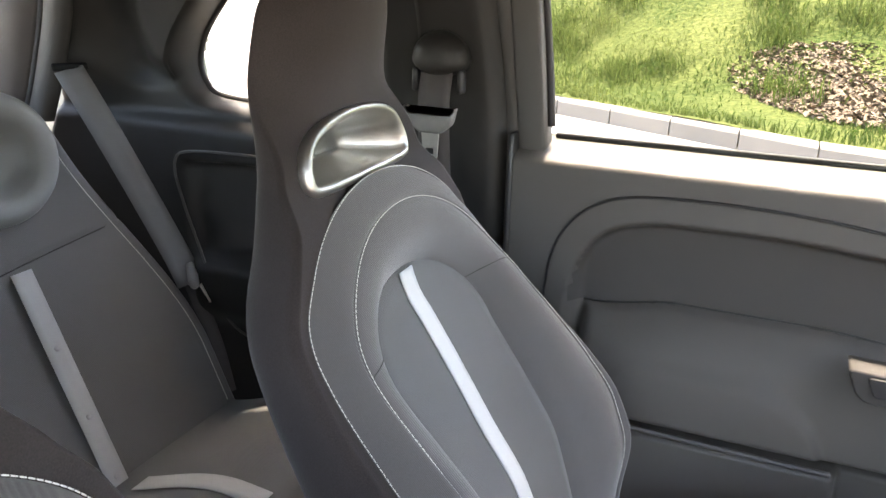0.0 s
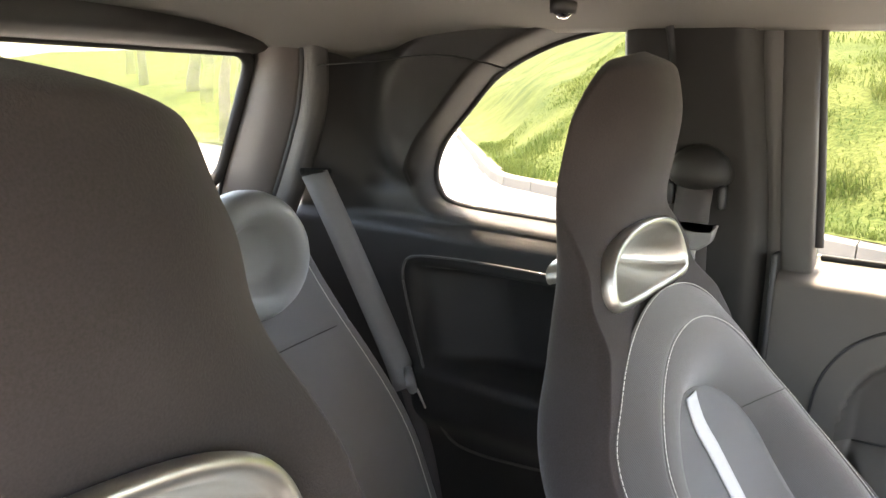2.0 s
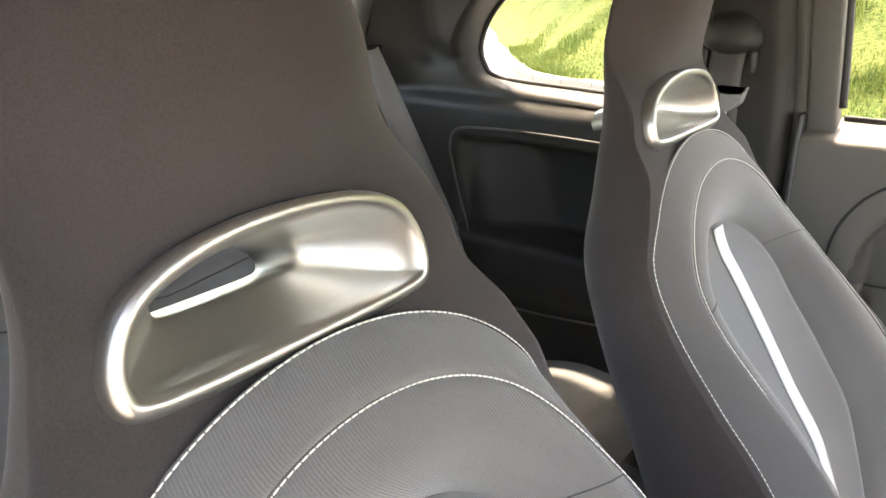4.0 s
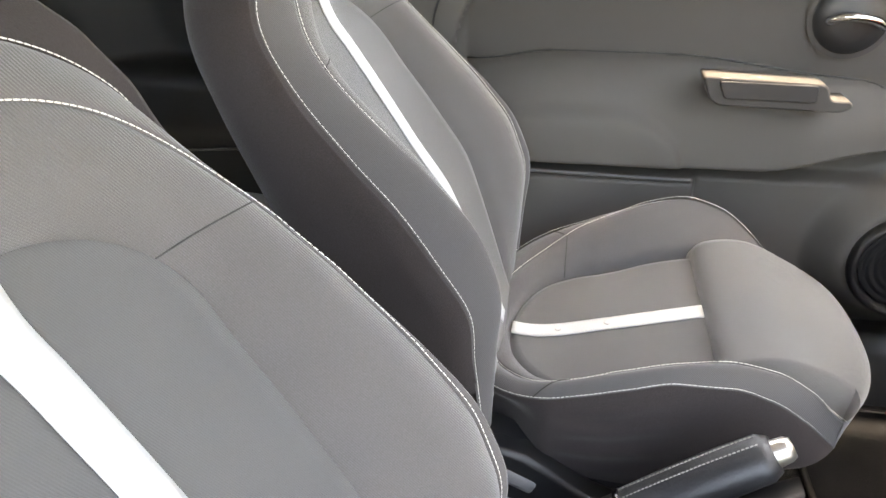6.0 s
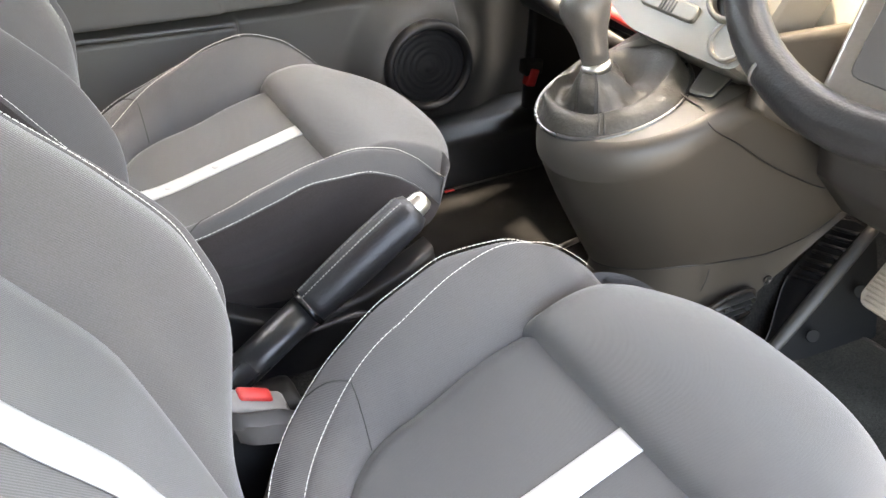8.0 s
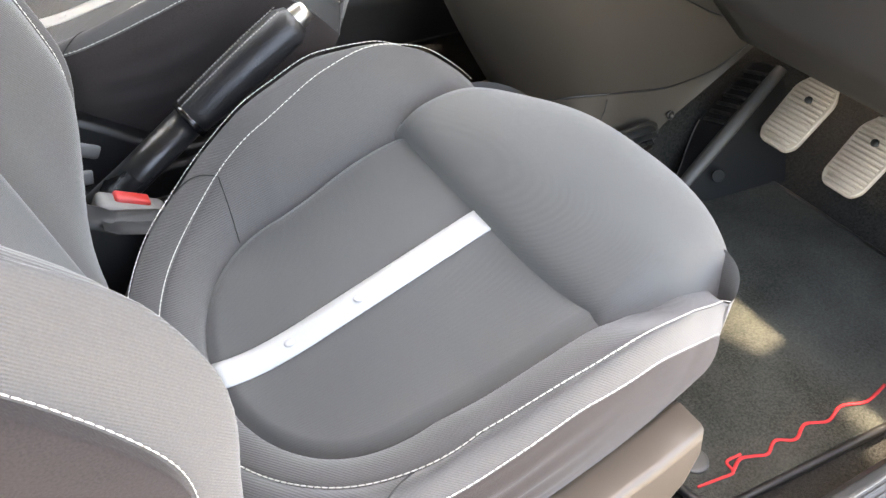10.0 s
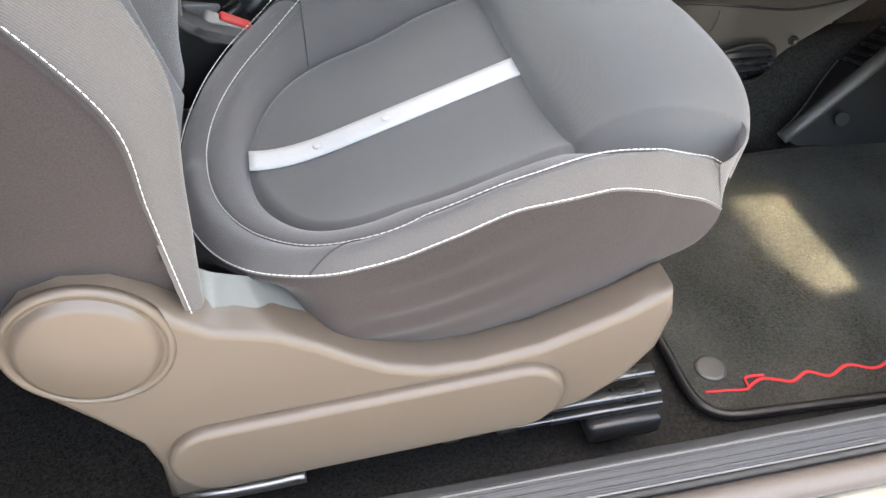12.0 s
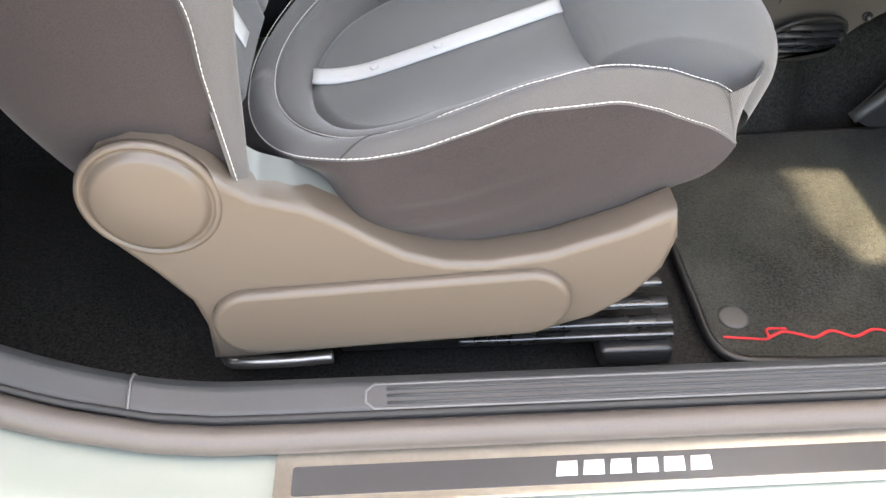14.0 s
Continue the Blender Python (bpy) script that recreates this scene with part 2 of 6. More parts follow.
def sheet(fn, na, nb, closed_a=False, bm=None, thick=0.0):
    """A smooth grid of fn(a, b), a and b from 0 to 1."""
    bm = bm or bmesh.new()
    ia = na if closed_a else na + 1
    vs = [[bm.verts.new(fn(i / na, j / nb)) for j in range(nb + 1)] for i in range(ia)]
    faces = []
    for i in range(na):
        for j in range(nb):
            q = (vs[i][j], vs[(i + 1) % ia][j], vs[(i + 1) % ia][j + 1], vs[i][j + 1])
            faces.append(bm.faces.new(q))
    if thick:
        bmesh.ops.recalc_face_normals(bm, faces=faces)
        bmesh.ops.solidify(bm, geom=faces, thickness=thick)
    return smooth(bm)


def box(center, size, bevel=0.004, rot=(0, 0, 0), seg=2, bm=None):
    b2 = bmesh.new()
    bmesh.ops.create_cube(b2, size=1)
    bmesh.ops.scale(b2, vec=size, verts=b2.verts)
    if bevel:
        bmesh.ops.bevel(b2, geom=b2.edges[:], offset=bevel, segments=seg, affect="EDGES", profile=0.5)
    m = Matrix.Translation(center) @ Euler([radians(a) for a in rot]).to_matrix().to_4x4()
    bmesh.ops.transform(b2, matrix=m, verts=b2.verts)
    smooth(b2)
    if bm is None:
        return b2
    me = bpy.data.meshes.new("tmp")
    b2.to_mesh(me)
    b2.free()
    bm.from_mesh(me)
    bpy.data.meshes.remove(me)
    return bm


def prism(points, axis, lo, hi, bevel=0.0, seg=2):
    """An outline extruded along an axis: "y" takes (x, z), "z" takes (x, y), "x" takes (y, z)."""
    bm = bmesh.new()
    def place(p, d):
        return {"y": (p[0], d, p[1]), "z": (p[0], p[1], d), "x": (d, p[0], p[1])}[axis]
    a = [bm.verts.new(place(p, lo)) for p in points]
    b = [bm.verts.new(place(p, hi)) for p in points]
    n = len(points)
    caps = [bm.faces.new(a), bm.faces.new(b[::-1])]
    for i in range(n):
        bm.faces.new((a[i], b[i], b[(i + 1) % n], a[(i + 1) % n]))
    bmesh.ops.recalc_face_normals(bm, faces=bm.faces)
    if bevel:
        rim = [e for f in caps for e in f.edges]
        bmesh.ops.bevel(bm, geom=rim, offset=bevel, segments=seg, affect="EDGES", profile=0.5)
    for f in bm.faces:
        f.smooth = len(f.verts) < 6
    return bm


def rounded(points, r, n=5):
    """The outline with its corners rounded."""
    out = []
    k = len(points)
    for i in range(k):
        p0, p, p1 = (Vector(points[j % k]) for j in (i - 1, i, i + 1))
        d0, d1 = (p0 - p), (p1 - p)
        q = min(r, d0.length * 0.45, d1.length * 0.45)
        a, c = p + d0.normalized() * q, p + d1.normalized() * q
        for j in range(n + 1):
            t = j / n
            out.append(tuple((1 - t) ** 2 * a + 2 * t * (1 - t) * p + t * t * c))
    return out


def spline(points, n, closed=False):
    """A smooth line through points, n steps in each stretch."""
    pts = [Vector(p) for p in points]
    k = len(pts)
    out = []
    for i in range(k if closed else k - 1):
        if closed:
            p0, p1, p2, p3 = (pts[(i + j) % k] for j in (-1, 0, 1, 2))
        else:
            p1, p2 = pts[i], pts[i + 1]
            p0 = pts[i - 1] if i else p1 * 2 - p2
            p3 = pts[i + 2] if i + 2 < k else p2 * 2 - p1
        for j in range(n):
            t = j / n
            out.append(0.5 * ((2 * p1) + (p2 - p0) * t + (2 * p0 - 5 * p1 + 4 * p2 - p3) * t * t + (3 * p1 - p0 - 3 * p2 + p3) * t ** 3))
    if not closed:
        out.append(pts[-1])
    return out


def tube(points, r, sides=10, closed=False, bm=None, flat=1.0, caps=True):
    """A rod along points; r may be a list; flat squashes it."""
    bm = bm or bmesh.new()
    pts = [Vector(p) for p in points]
    n = len(pts)
    rings = []
    prev = None
    for i, p in enumerate(pts):
        t = (pts[(i + 1) % n] - pts[i - 1]) if closed else (pts[min(i + 1, n - 1)] - pts[max(i - 1, 0)])
        t.normalize()
        if prev is None:
            up = Vector((0, 0, 1)) if abs(t.z) < 0.9 else Vector((1, 0, 0))
            a = t.cross(up).normalized()
        else:
            a = (prev - t * prev.dot(t)).normalized()
        prev = a
        b = t.cross(a)
        rad = r[i] if isinstance(r, (list, tuple)) else r
        rings.append([bm.verts.new(p + rad * (math.cos(2 * math.pi * j / sides) * a + flat * math.sin(2 * math.pi * j / sides) * b)) for j in range(sides)])
    for i in range(n if closed else n - 1):
        for j in range(sides):
            f = bm.faces.new((rings[i][j], rings[i][(j + 1) % sides], rings[(i + 1) % n][(j + 1) % sides], rings[(i + 1) % n][j]))
            f.smooth = True
    if not closed and caps:
        bm.faces.new(rings[0])
        bm.faces.new(rings[-1][::-1])
    return bm


def lathe(profile, at, axis, sides=40, bm=None):
    """Turns (radius, height) round an axis direction at a place."""
    bm = bm or bmesh.new()
    q = Vector(axis).to_track_quat("Z", "Y").to_matrix()
    rings = []
    for r, h in profile:
        rings.append([bm.verts.new(Vector(at) + q @ Vector((r * math.cos(2 * math.pi * j / sides), r * math.sin(2 * math.pi * j / sides), h))) for j in range(sides)])
    for i in range(len(rings) - 1):
        for j in range(sides):
            f = bm.faces.new((rings[i][j], rings[i][(j + 1) % sides], rings[i + 1][(j + 1) % sides], rings[i + 1][j]))
            f.smooth = True
    for ring in (rings[0], rings[-1]):
        if (ring[0].co - ring[sides // 2].co).length > 1e-4:
            bm.faces.new(ring)
    bmesh.ops.remove_doubles(bm, verts=bm.verts, dist=1e-6)
    return bm


def stitches(points, normal, pitch=0.0050, length=0.0043, r=0.00042, bm=None):
    """A row of single thread stitches along a line; normal(i) lifts them."""
    bm = bm or bmesh.new()
    pts = [Vector(p) for p in points]
    run, nxt = 0.0, 0.0
    for i in range(len(pts) - 1):
        a, b = pts[i], pts[i + 1]
        d = (b - a).length
        if d < 1e-6:
            continue
        t = (b - a) / d
        nrm = normal
        side = t.cross(nrm).normalized()
        while nxt < run + d:
            c = a + t * (nxt - run)
            e0, e1 = c - t * length / 2, c + t * length / 2
            q = [bm.verts.new(x) for x in (e0 - side * r, e0 + nrm * r * 0.8, e0 + side * r, c - side * r * 1.3 , c + nrm * r * 1.6, c + side * r * 1.3, e1 - side * r, e1 + nrm * r * 0.8, e1 + side * r)]
            for k in (0, 3):
                for j in (0, 1):
                    bm.faces.new((q[k + j], q[k + j + 1], q[k + j + 4], q[k + j + 3]))
            nxt += pitch
        run += d
    return smooth(bm)


def ss(x):
    x = max(0.0, min(1.0, x))
    return x * x * (3 - 2 * x)


def curve_of(*pairs):
    """A smooth curve through pairs that never overshoots them."""
    xs, ys = [p[0] for p in pairs], [p[1] for p in pairs]
    n = len(xs)
    h = [xs[i + 1] - xs[i] for i in range(n - 1)]
    d = [(ys[i + 1] - ys[i]) / h[i] for i in range(n - 1)]
    m = [d[0]] + [0.0 if d[i - 1] * d[i] <= 0 else 2 * d[i - 1] * d[i] / (d[i - 1] + d[i]) for i in range(1, n - 1)] + [d[-1]]
    def f(x):
        if x <= xs[0]:
            return ys[0]
        for i in range(n - 1):
            if x <= xs[i + 1]:
                t = (x - xs[i]) / h[i]
                return (ys[i] * (1 + 2 * t) * (1 - t) ** 2 + h[i] * m[i] * t * (1 - t) ** 2
                        + ys[i + 1] * t * t * (3 - 2 * t) + h[i] * m[i + 1] * t * t * (t - 1))
        return ys[-1]
    return f

# ---- the ground outside ----
def kerb_y(x):
    if x < -5:
        return 8.1 - 1.37 * (x + 5)                      # round the corner into a side street
    return 5.5 - 0.52 * x if x < 0.5 else 5.24 - 0.25 * (min(x, 4.0) - 0.5)


def lawn_at(a, b):
    """The lower grass across the side street: along the road, and away from it."""
    far = 40 * b ** 1.5
    x, y = -10.8 - 50 * a ** 1.4 - 0.59 * far, 8.9 + 6.0 * a ** 1.4 + 0.81 * far
    return Vector((x, y, 0.03 + 0.11 * far * ss(far / 8) + 0.06 * noise.noise((x * 0.5, y * 0.5, 3))))


def ground_sheets():
    def land(a, b):
        x = -90 + 180 * a
        x = math.copysign(abs(x / 90) ** 1.8 * 90, x)
        d = 26 * b ** 1.3
        y = kerb_y(x) + 0.16 + d
        z = 0.125 + 0.36 * d * ss(d / 3) + 0.10 * math.sin(x * 0.9 + d) * ss(d / 2) + 0.05 * noise.noise((x * 0.8, d * 0.8, 1))
        return Vector((x, y, z))
    solid("grass_bank", sheet(land, 160, 50), M_GRASSY, "sloping grass bank with dry patches", "grass", kind="structure")
    solid("road", sheet(lambda a, b: Vector((-400 + 800 * a, -400 + 800 * b, 0)), 8, 8), M_ROAD, "pale worn concrete road", "road", kind="structure")
    solid("lawn", sheet(lawn_at, 50, 40), M_GRASSY, "grass beside the side street with thin dry spots", "grass", kind="structure")
    kerb = thing("kerb", (0, 6, 0), "pale concrete kerb stones along the grass", "kerb", kind="structure")
    for i in range(34):
        x = -12.8 + i * 0.5 if i < 16 else -4.8 + (i - 16) * 0.52
        x1 = x + (0.49 if i < 16 else 0.51)
        bm = bmesh.new()
        pts = []
        for xx in (x, x1):
            y = kerb_y(xx)
            pts.append([(xx, y, -0.02), (xx, y + 0.012, 0.11), (xx, y + 0.025, 0.125), (xx, y + 0.2, 0.128), (xx, y + 0.2, -0.02)])
        a, b = ([bm.verts.new(p) for p in q] for q in pts)
        for j in range(5):
            bm.faces.new((a[j], a[(j + 1) % 5], b[(j + 1) % 5], b[j]))
        bm.faces.new(a), bm.faces.new(b[::-1])
        part("kerb_stone", bm, M_KERB, kerb)


CHIPS_X, CHIPS_D = 0.95, 1.25


def tufts():
    rng = random.Random(4)
    bm = bmesh.new()
    def blade(x, y, z, h, w):
        ang = rng.uniform(0, 6.28)
        lean = Vector((math.cos(ang), math.sin(ang), 0))
        side = Vector((-lean.y, lean.x, 0)) * w
        p = Vector((x, y, z))
        q = p + lean * h * 0.3 + Vector((0, 0, h * 0.7))
        r = p + lean * h * rng.uniform(0.5, 0.9) + Vector((0, 0, h))
        v = [bm.verts.new(k) for k in (p - side, p + side, q + side * 0.8, q - side * 0.8, r)]
        bm.faces.new(v[:4])
        bm.faces.new((v[3], v[2], v[4]))
    for i in range(60000):
        x = rng.uniform(-7, 3)
        d = 0.06 + rng.uniform(0, 1) ** 1.3 * 7
        if noise.noise((x * 0.9, d * 0.9, 2)) < rng.uniform(-0.5, 0.25):
            continue
        y = kerb_y(x) + 0.2 + d
        z = 0.12 + 0.36 * d * ss(d / 3) + 0.10 * math.sin(x * 0.9 + d) * ss(d / 2)
        if ((x - CHIPS_X) / 1.25) ** 2 + ((d - CHIPS_D) / 0.62) ** 2 < 1 + 0.6 * noise.noise((x * 2, d * 2, 8)):
            continue
        blade(x, y, z, rng.uniform(0.03, 0.085) * (1.0 + noise.noise((x, y, 5))), rng.uniform(0.003, 0.008))
    for k in range(26):                                                     # coarse clumps
        cx, cd = rng.uniform(-4.5, 2.5), rng.uniform(0.9, 3.4)
        for i in range(260):
            x, d = cx + rng.gauss(0, 0.13), cd + rng.gauss(0, 0.13)
            blade(x, kerb_y(x) + 0.2 + d, 0.12 + 0.36 * d * ss(d / 3) + 0.10 * math.sin(x * 0.9 + d) * ss(d / 2), rng.uniform(0.08, 0.19), rng.uniform(0.003, 0.006))
    solid("grass", bm, M_BLADE, "long green grass growing on the bank", "grass", kind="stuff")
    bm = bmesh.new()
    for i in range(9000):
        f, r = rng.uniform(0, 6.283), math.sqrt(rng.uniform(0, 1)) * 1.05
        x, d = CHIPS_X + 1.25 * r * math.cos(f), CHIPS_D + 0.62 * r * math.sin(f)
        y = kerb_y(x) + 0.2 + d
        z = 0.13 + 0.36 * d * ss(d / 3) + 0.10 * math.sin(x * 0.9 + d) * ss(d / 2)
        s = rng.uniform(0.012, 0.035)
        m = Matrix.Translation((x, y, z + 0.012)) @ Euler((rng.uniform(-0.7, 0.7), rng.uniform(-0.7, 0.7), rng.uniform(0, 6))).to_matrix().to_4x4()
        v = [bm.verts.new(m @ Vector(k)) for k in ((-s, -s * 0.5, 0), (s, -s * 0.4, 0), (s * 0.9, s * 0.5, 0.004), (-s * 0.8, s * 0.4, 0.004))]
        bm.faces.new(v)
    solid("wood_chips", bm, M_CHIPS, "scattered brown wood chips on the bank", "wood chips", kind="stuff")


def tree(x, y, z0, h, r, seed):
    rng = random.Random(seed)
    t = thing("tree", (x, y, z0), "young tree with a grey trunk and light green leaves", "tree", "roadside trees")
    pts = [Vector((x + 0.04 * i * rng.uniform(-1, 1), y + 0.04 * i * rng.uniform(-1, 1), z0 + h * i / 8)) for i in range(9)]
    bm = tube(pts, [r * (1.25 - 0.13 * i) for i in range(9)], 12)
    tips = []
    for k in range(9):
        i = rng.randint(3, 7)
        ang = rng.uniform(0, 6.28)
        ln = h * rng.uniform(0.2, 0.35)
        a = pts[i]
        e = a + Vector((math.cos(ang) * ln, math.sin(ang) * ln, ln * 0.8))
        mid = (a + e) / 2 + Vector((0, 0, 0.05))
        tube([a, mid, e], [r * 0.45, r * 0.3, r * 0.1], 6, bm=bm)
        tips += [mid, e]
    part("trunk", bm, M_BARK, t)
    bm = bmesh.new()
    for k in range(2600):
        c = rng.choice(tips) + Vector((rng.gauss(0, 0.3), rng.gauss(0, 0.3), rng.gauss(0.1, 0.25))) * h / 4
        s = rng.uniform(0.03, 0.07)
        m = Matrix.Translation(c) @ Euler((rng.uniform(0, 6), rng.uniform(0, 6), rng.uniform(0, 6))).to_matrix().to_4x4()
        v = [bm.verts.new(m @ Vector(q)) for q in ((-s, 0, 0), (0, -s * 0.4, 0), (s, 0, 0.01), (0, s * 0.4, 0))]
        bm.faces.new(v)
    part("crown", bm, M_LEAF, t)


ground_sheets()
tufts()
tree(-11.5, 9.45, 0.0, 4.5, 0.10, 1)
tree(-19.5, 15.2, 0.35, 5.5, 0.17, 2)
tree(-28, 19, 0.8, 6.0, 0.16, 3)
tree(-35, 17, 0.4, 6.0, 0.16, 5)


# ---- car shell ----
def floor_pan():
    def pan(a, b):
        x, y = -1.25 + 2.5 * a, -0.57 + 1.14 * b
        z = 0.19
        half = 0.075 - 0.06 * ss((x - 0.66) / 0.06)
        z += 0.12 * (1 - ss((abs(y) - half) / 0.05))                       # tunnel
        z += 0.10 * ss((x - 0.92) / 0.25)                                   # toe board
        z += 0.13 * ss((-0.42 - x) / 0.05)                                  # step under the rear bench
        z += 0.004 * noise.noise((x * 6, y * 6, 0))
        return Vector((x, y, z))
    solid("floor", sheet(pan, 120, 80), M_CARPET, "black carpeted car floor with a raised tunnel", "floor", kind="structure")
    solid("bulkhead", box((1.22, 0, 0.6), (0.03, 1.3, 0.95), 0.005), M_BLACK, "black felt front bulkhead", "bulkhead", kind="structure")
    solid("sill_left", prism(rounded([(0.555, 0.17), (0.562, 0.28), (0.60, 0.30), (0.72, 0.285), (0.72, 0.17)], 0.012), "x", -0.45, 1.22), M_SILLP, "dark plastic sill under the closed door", "sill", kind="structure")
    solid("underbody", box((0.0, 0, 0.14), (2.5, 1.2, 0.05), 0.01), M_BLACK, "black underbody", "underbody", kind="structure")


def headliner():
    def roof(a, b):
        x, y = -1.02 + 1.52 * a, -0.60 + 1.2 * b
        z = 1.285 - 0.045 * (abs(y) / 0.6) ** 3.2 - 0.030 * ss((-0.75 - x) / 0.3) - 0.02 * ss((x - 0.3) / 0.3) - 0.022 * ss((-0.62 - x) / 0.25) * (abs(y) / 0.6) ** 5
        return Vector((x, y, z))
    solid("ceiling", sheet(roof, 70, 60, thick=0.012), M_LINER, "grey cloth headliner", "headliner", kind="structure")
    def skin(a, b):
        x, y = -1.15 + 1.75 * a, -0.66 + 1.32 * b
        return Vector((x, y, 1.36 - 0.085 * (abs(y) / 0.66) ** 3 - 0.07 * ss((-0.75 - x) / 0.4)))
    solid("roof", sheet(skin, 40, 30, thick=0.01), M_PAINT, "grey-green painted steel roof", "roof", kind="structure")
    lamp = thing("roof_lamp", (-0.45, 0.46, 1.25), "small clear lamp button in the headliner", "lamp")
    part("bezel", lathe([(0.012, 0.0), (0.016, -0.002), (0.017, 0.008), (0.017, 0.014)], (-0.45, 0.46, 1.242), (0, 0, 1), 20), M_PLAST, lamp)
    part("lens", lathe([(0.0, -0.008), (0.006, -0.007), (0.011, -0.002), (0.012, 0.004)], (-0.45, 0.46, 1.242), (0, 0, 1), 20), M_CHROME, lamp)
    solid("hatch_header", prism(rounded([(-1.0, 1.262), (-1.0, 1.215), (-1.03, 1.198), (-1.09, 1.19), (-1.12, 1.22), (-1.1, 1.27)], 0.012), "y", -0.58, 0.58, 0.0), M_PLAST, "dark plastic trim over the rear window", "trim", kind="structure")


def wall_with_hole(fn, inside, na, nb, thick):
    bm = sheet(fn, na, nb)
    gone = [f for f in bm.faces if inside(f.calc_center_median())]
    bmesh.ops.delete(bm, geom=gone, context="FACES")
    bmesh.ops.recalc_face_normals(bm, faces=bm.faces)
    bmesh.ops.solidify(bm, geom=bm.faces[:], thickness=thick)
    return smooth(bm)


QUARTER = [(-0.40, 0.945), (-0.60, 0.947), (-0.738, 0.954), (-0.772, 0.978), (-0.779, 1.015), (-0.759, 1.060), (-0.705, 1.115), (-0.64, 1.172), (-0.55, 1.214), (-0.46, 1.236), (-0.40, 1.238), (-0.378, 1.215), (-0.372, 1.10), (-0.378, 0.985)]


def in_outline(x, z, pts):
    hit = False
    for i in range(len(pts)):
        (x0, z0), (x1, z1) = pts[i - 1], pts[i]
        if (z0 > z) != (z1 > z) and x < x0 + (z - z0) / (z1 - z0) * (x1 - x0):
            hit = not hit
    return hit


def quarter_side(sgn):
    """The trim beside the rear bench with its fixed window."""
    name = "left" if sgn > 0 else "right"
    line = [(p.x, p.y) for p in spline([Vector(q) for q in QUARTER], 6, True)]
    mid = Vector((-0.56, 1.08))
    big = [tuple(mid + (Vector(p) - mid) * 1.12) for p in line]
    def wall(a, b):
        x, z = -1.12 + 0.74 * a, 0.40 + 0.88 * b
        y = 0.625
        y += 0.020 * ss((z - 0.90) / 0.03) * (1 - ss((z - 0.97) / 0.05))                   # belt ledge
        y -= 0.055 * ss((z - 1.02) / 0.26)                                                     # tumblehome
        y -= 0.045 * ss((-0.86 - x) / 0.14) * ss((z - 0.9) / 0.1)                              # turn towards the tailgate
        y += 0.10 * ss((min(-1.04 + (z - 0.9) * 0.475, -0.945) - 0.03 - x) / 0.05)                                                      # behind the post
        rho = math.hypot((x + 0.56) / 0.23, (z - 1.085) / 0.145)
        y += 0.030 * ss((rho - 1.2) / 0.35) * (1 - ss((rho - 1.55) / 0.3)) * ss((-0.66 - x) / 0.1) * ss((z - 0.96) / 0.05)  # hollow of the rear pillar
        d = max(abs(x + 0.64) - 0.150, 0)
        # pocket with a sloping floor
        px = ss((x + 0.795) / 0.03) * (1 - ss((x + 0.40) / 0.03))
        pz = ss((z - (0.672 - 0.25 * min(d, 0.06))) / 0.02) * (1 - ss((z - 0.838) / 0.016))
        slant = ss((x + 0.80 - (0.85 - z) * 0.35) / 0.15)
        y += 0.082 * px * pz * (0.2 + 0.8 * slant)
        # swelling under the pocket
        y -= 0.018 * px * ss((z - 0.55) / 0.05) * (1 - ss((z - 0.66) / 0.02))
        return Vector((x, sgn * y, z))
    bm = sheet(wall, 110, 130)
    bmesh.ops.delete(bm, geom=[f for f in bm.faces if in_outline(f.calc_center_median().x, f.calc_center_median().z, big)], context="FACES")
    for v in bm.verts:                                                       # clean edge round the hole
        if v.is_boundary and -1.0 < v.co.x < -0.385 and 0.45 < v.co.z < 1.27:
            p = min(big, key=lambda o: (o[0] - v.co.x) ** 2 + (o[1] - v.co.z) ** 2)
            if math.hypot(p[0] - v.co.x, p[1] - v.co.z) < 0.02:
                v.co = wall((p[0] + 1.12) / 0.74, (p[1] - 0.40) / 0.88)
    q = thing(f"quarter_trim_{name}", (-0.75, sgn * 0.62, 0.40), "black moulded side trim with an open pocket", "trim", kind="structure")
    part("panel", bm, M_TRIM, q)
    # flared reveal of the window
    def reveal(a, b):
        i = int(a * n + 0.5) % n
        p0, p1 = Vector(big[i]), Vector(line[i])
        p0 = mid + (p0 - mid) * 1.03
        p = p0 + (p1 - p0) * b ** 0.8
        q = wall((p0.x + 1.12) / 0.74, (p0.y - 0.40) / 0.88)
        y1 = 0.680 - 0.055 * ss((p1.y - 1.02) / 0.26)
        return Vector((p.x, sgn * ((abs(q.y) - 0.003) * (1 - b ** 1.6) + y1 * b ** 1.6), p.y))
    n = len(line)
    part("window_surround", sheet(reveal, n, 8, closed_a=True), M_TRIM, q, "dark flared window surround")
    rub = [Vector((x, sgn * (0.679 - 0.055 * ss((z - 1.02) / 0.26)), z)) for x, z in line]
    part("window_seal", tube(rub, 0.005, 8, closed=True), M_RUBBER, q)
    outline = [Vector((-0.802, 0.82)), Vector((-0.801, 0.846)), Vector((-0.783, 0.864)), Vector((-0.718, 0.871)), Vector((-0.60, 0.873)), Vector((-0.42, 0.870))]
    low = [Vector((-0.802, 0.82)), Vector((-0.785, 0.76)), Vector((-0.750, 0.66)), Vector((-0.732, 0.60)), Vector((-0.693, 0.556)), Vector((-0.645, 0.545)), Vector((-0.56, 0.548)), Vector((-0.42, 0.56))]
    for pts in (outline, low):
        part("piping", tube([Vector((p.x, sgn * 0.6185, p.y)) for p in spline(pts, 8)], 0.0022, 8), M_PLASTG, q, "raised piping line")
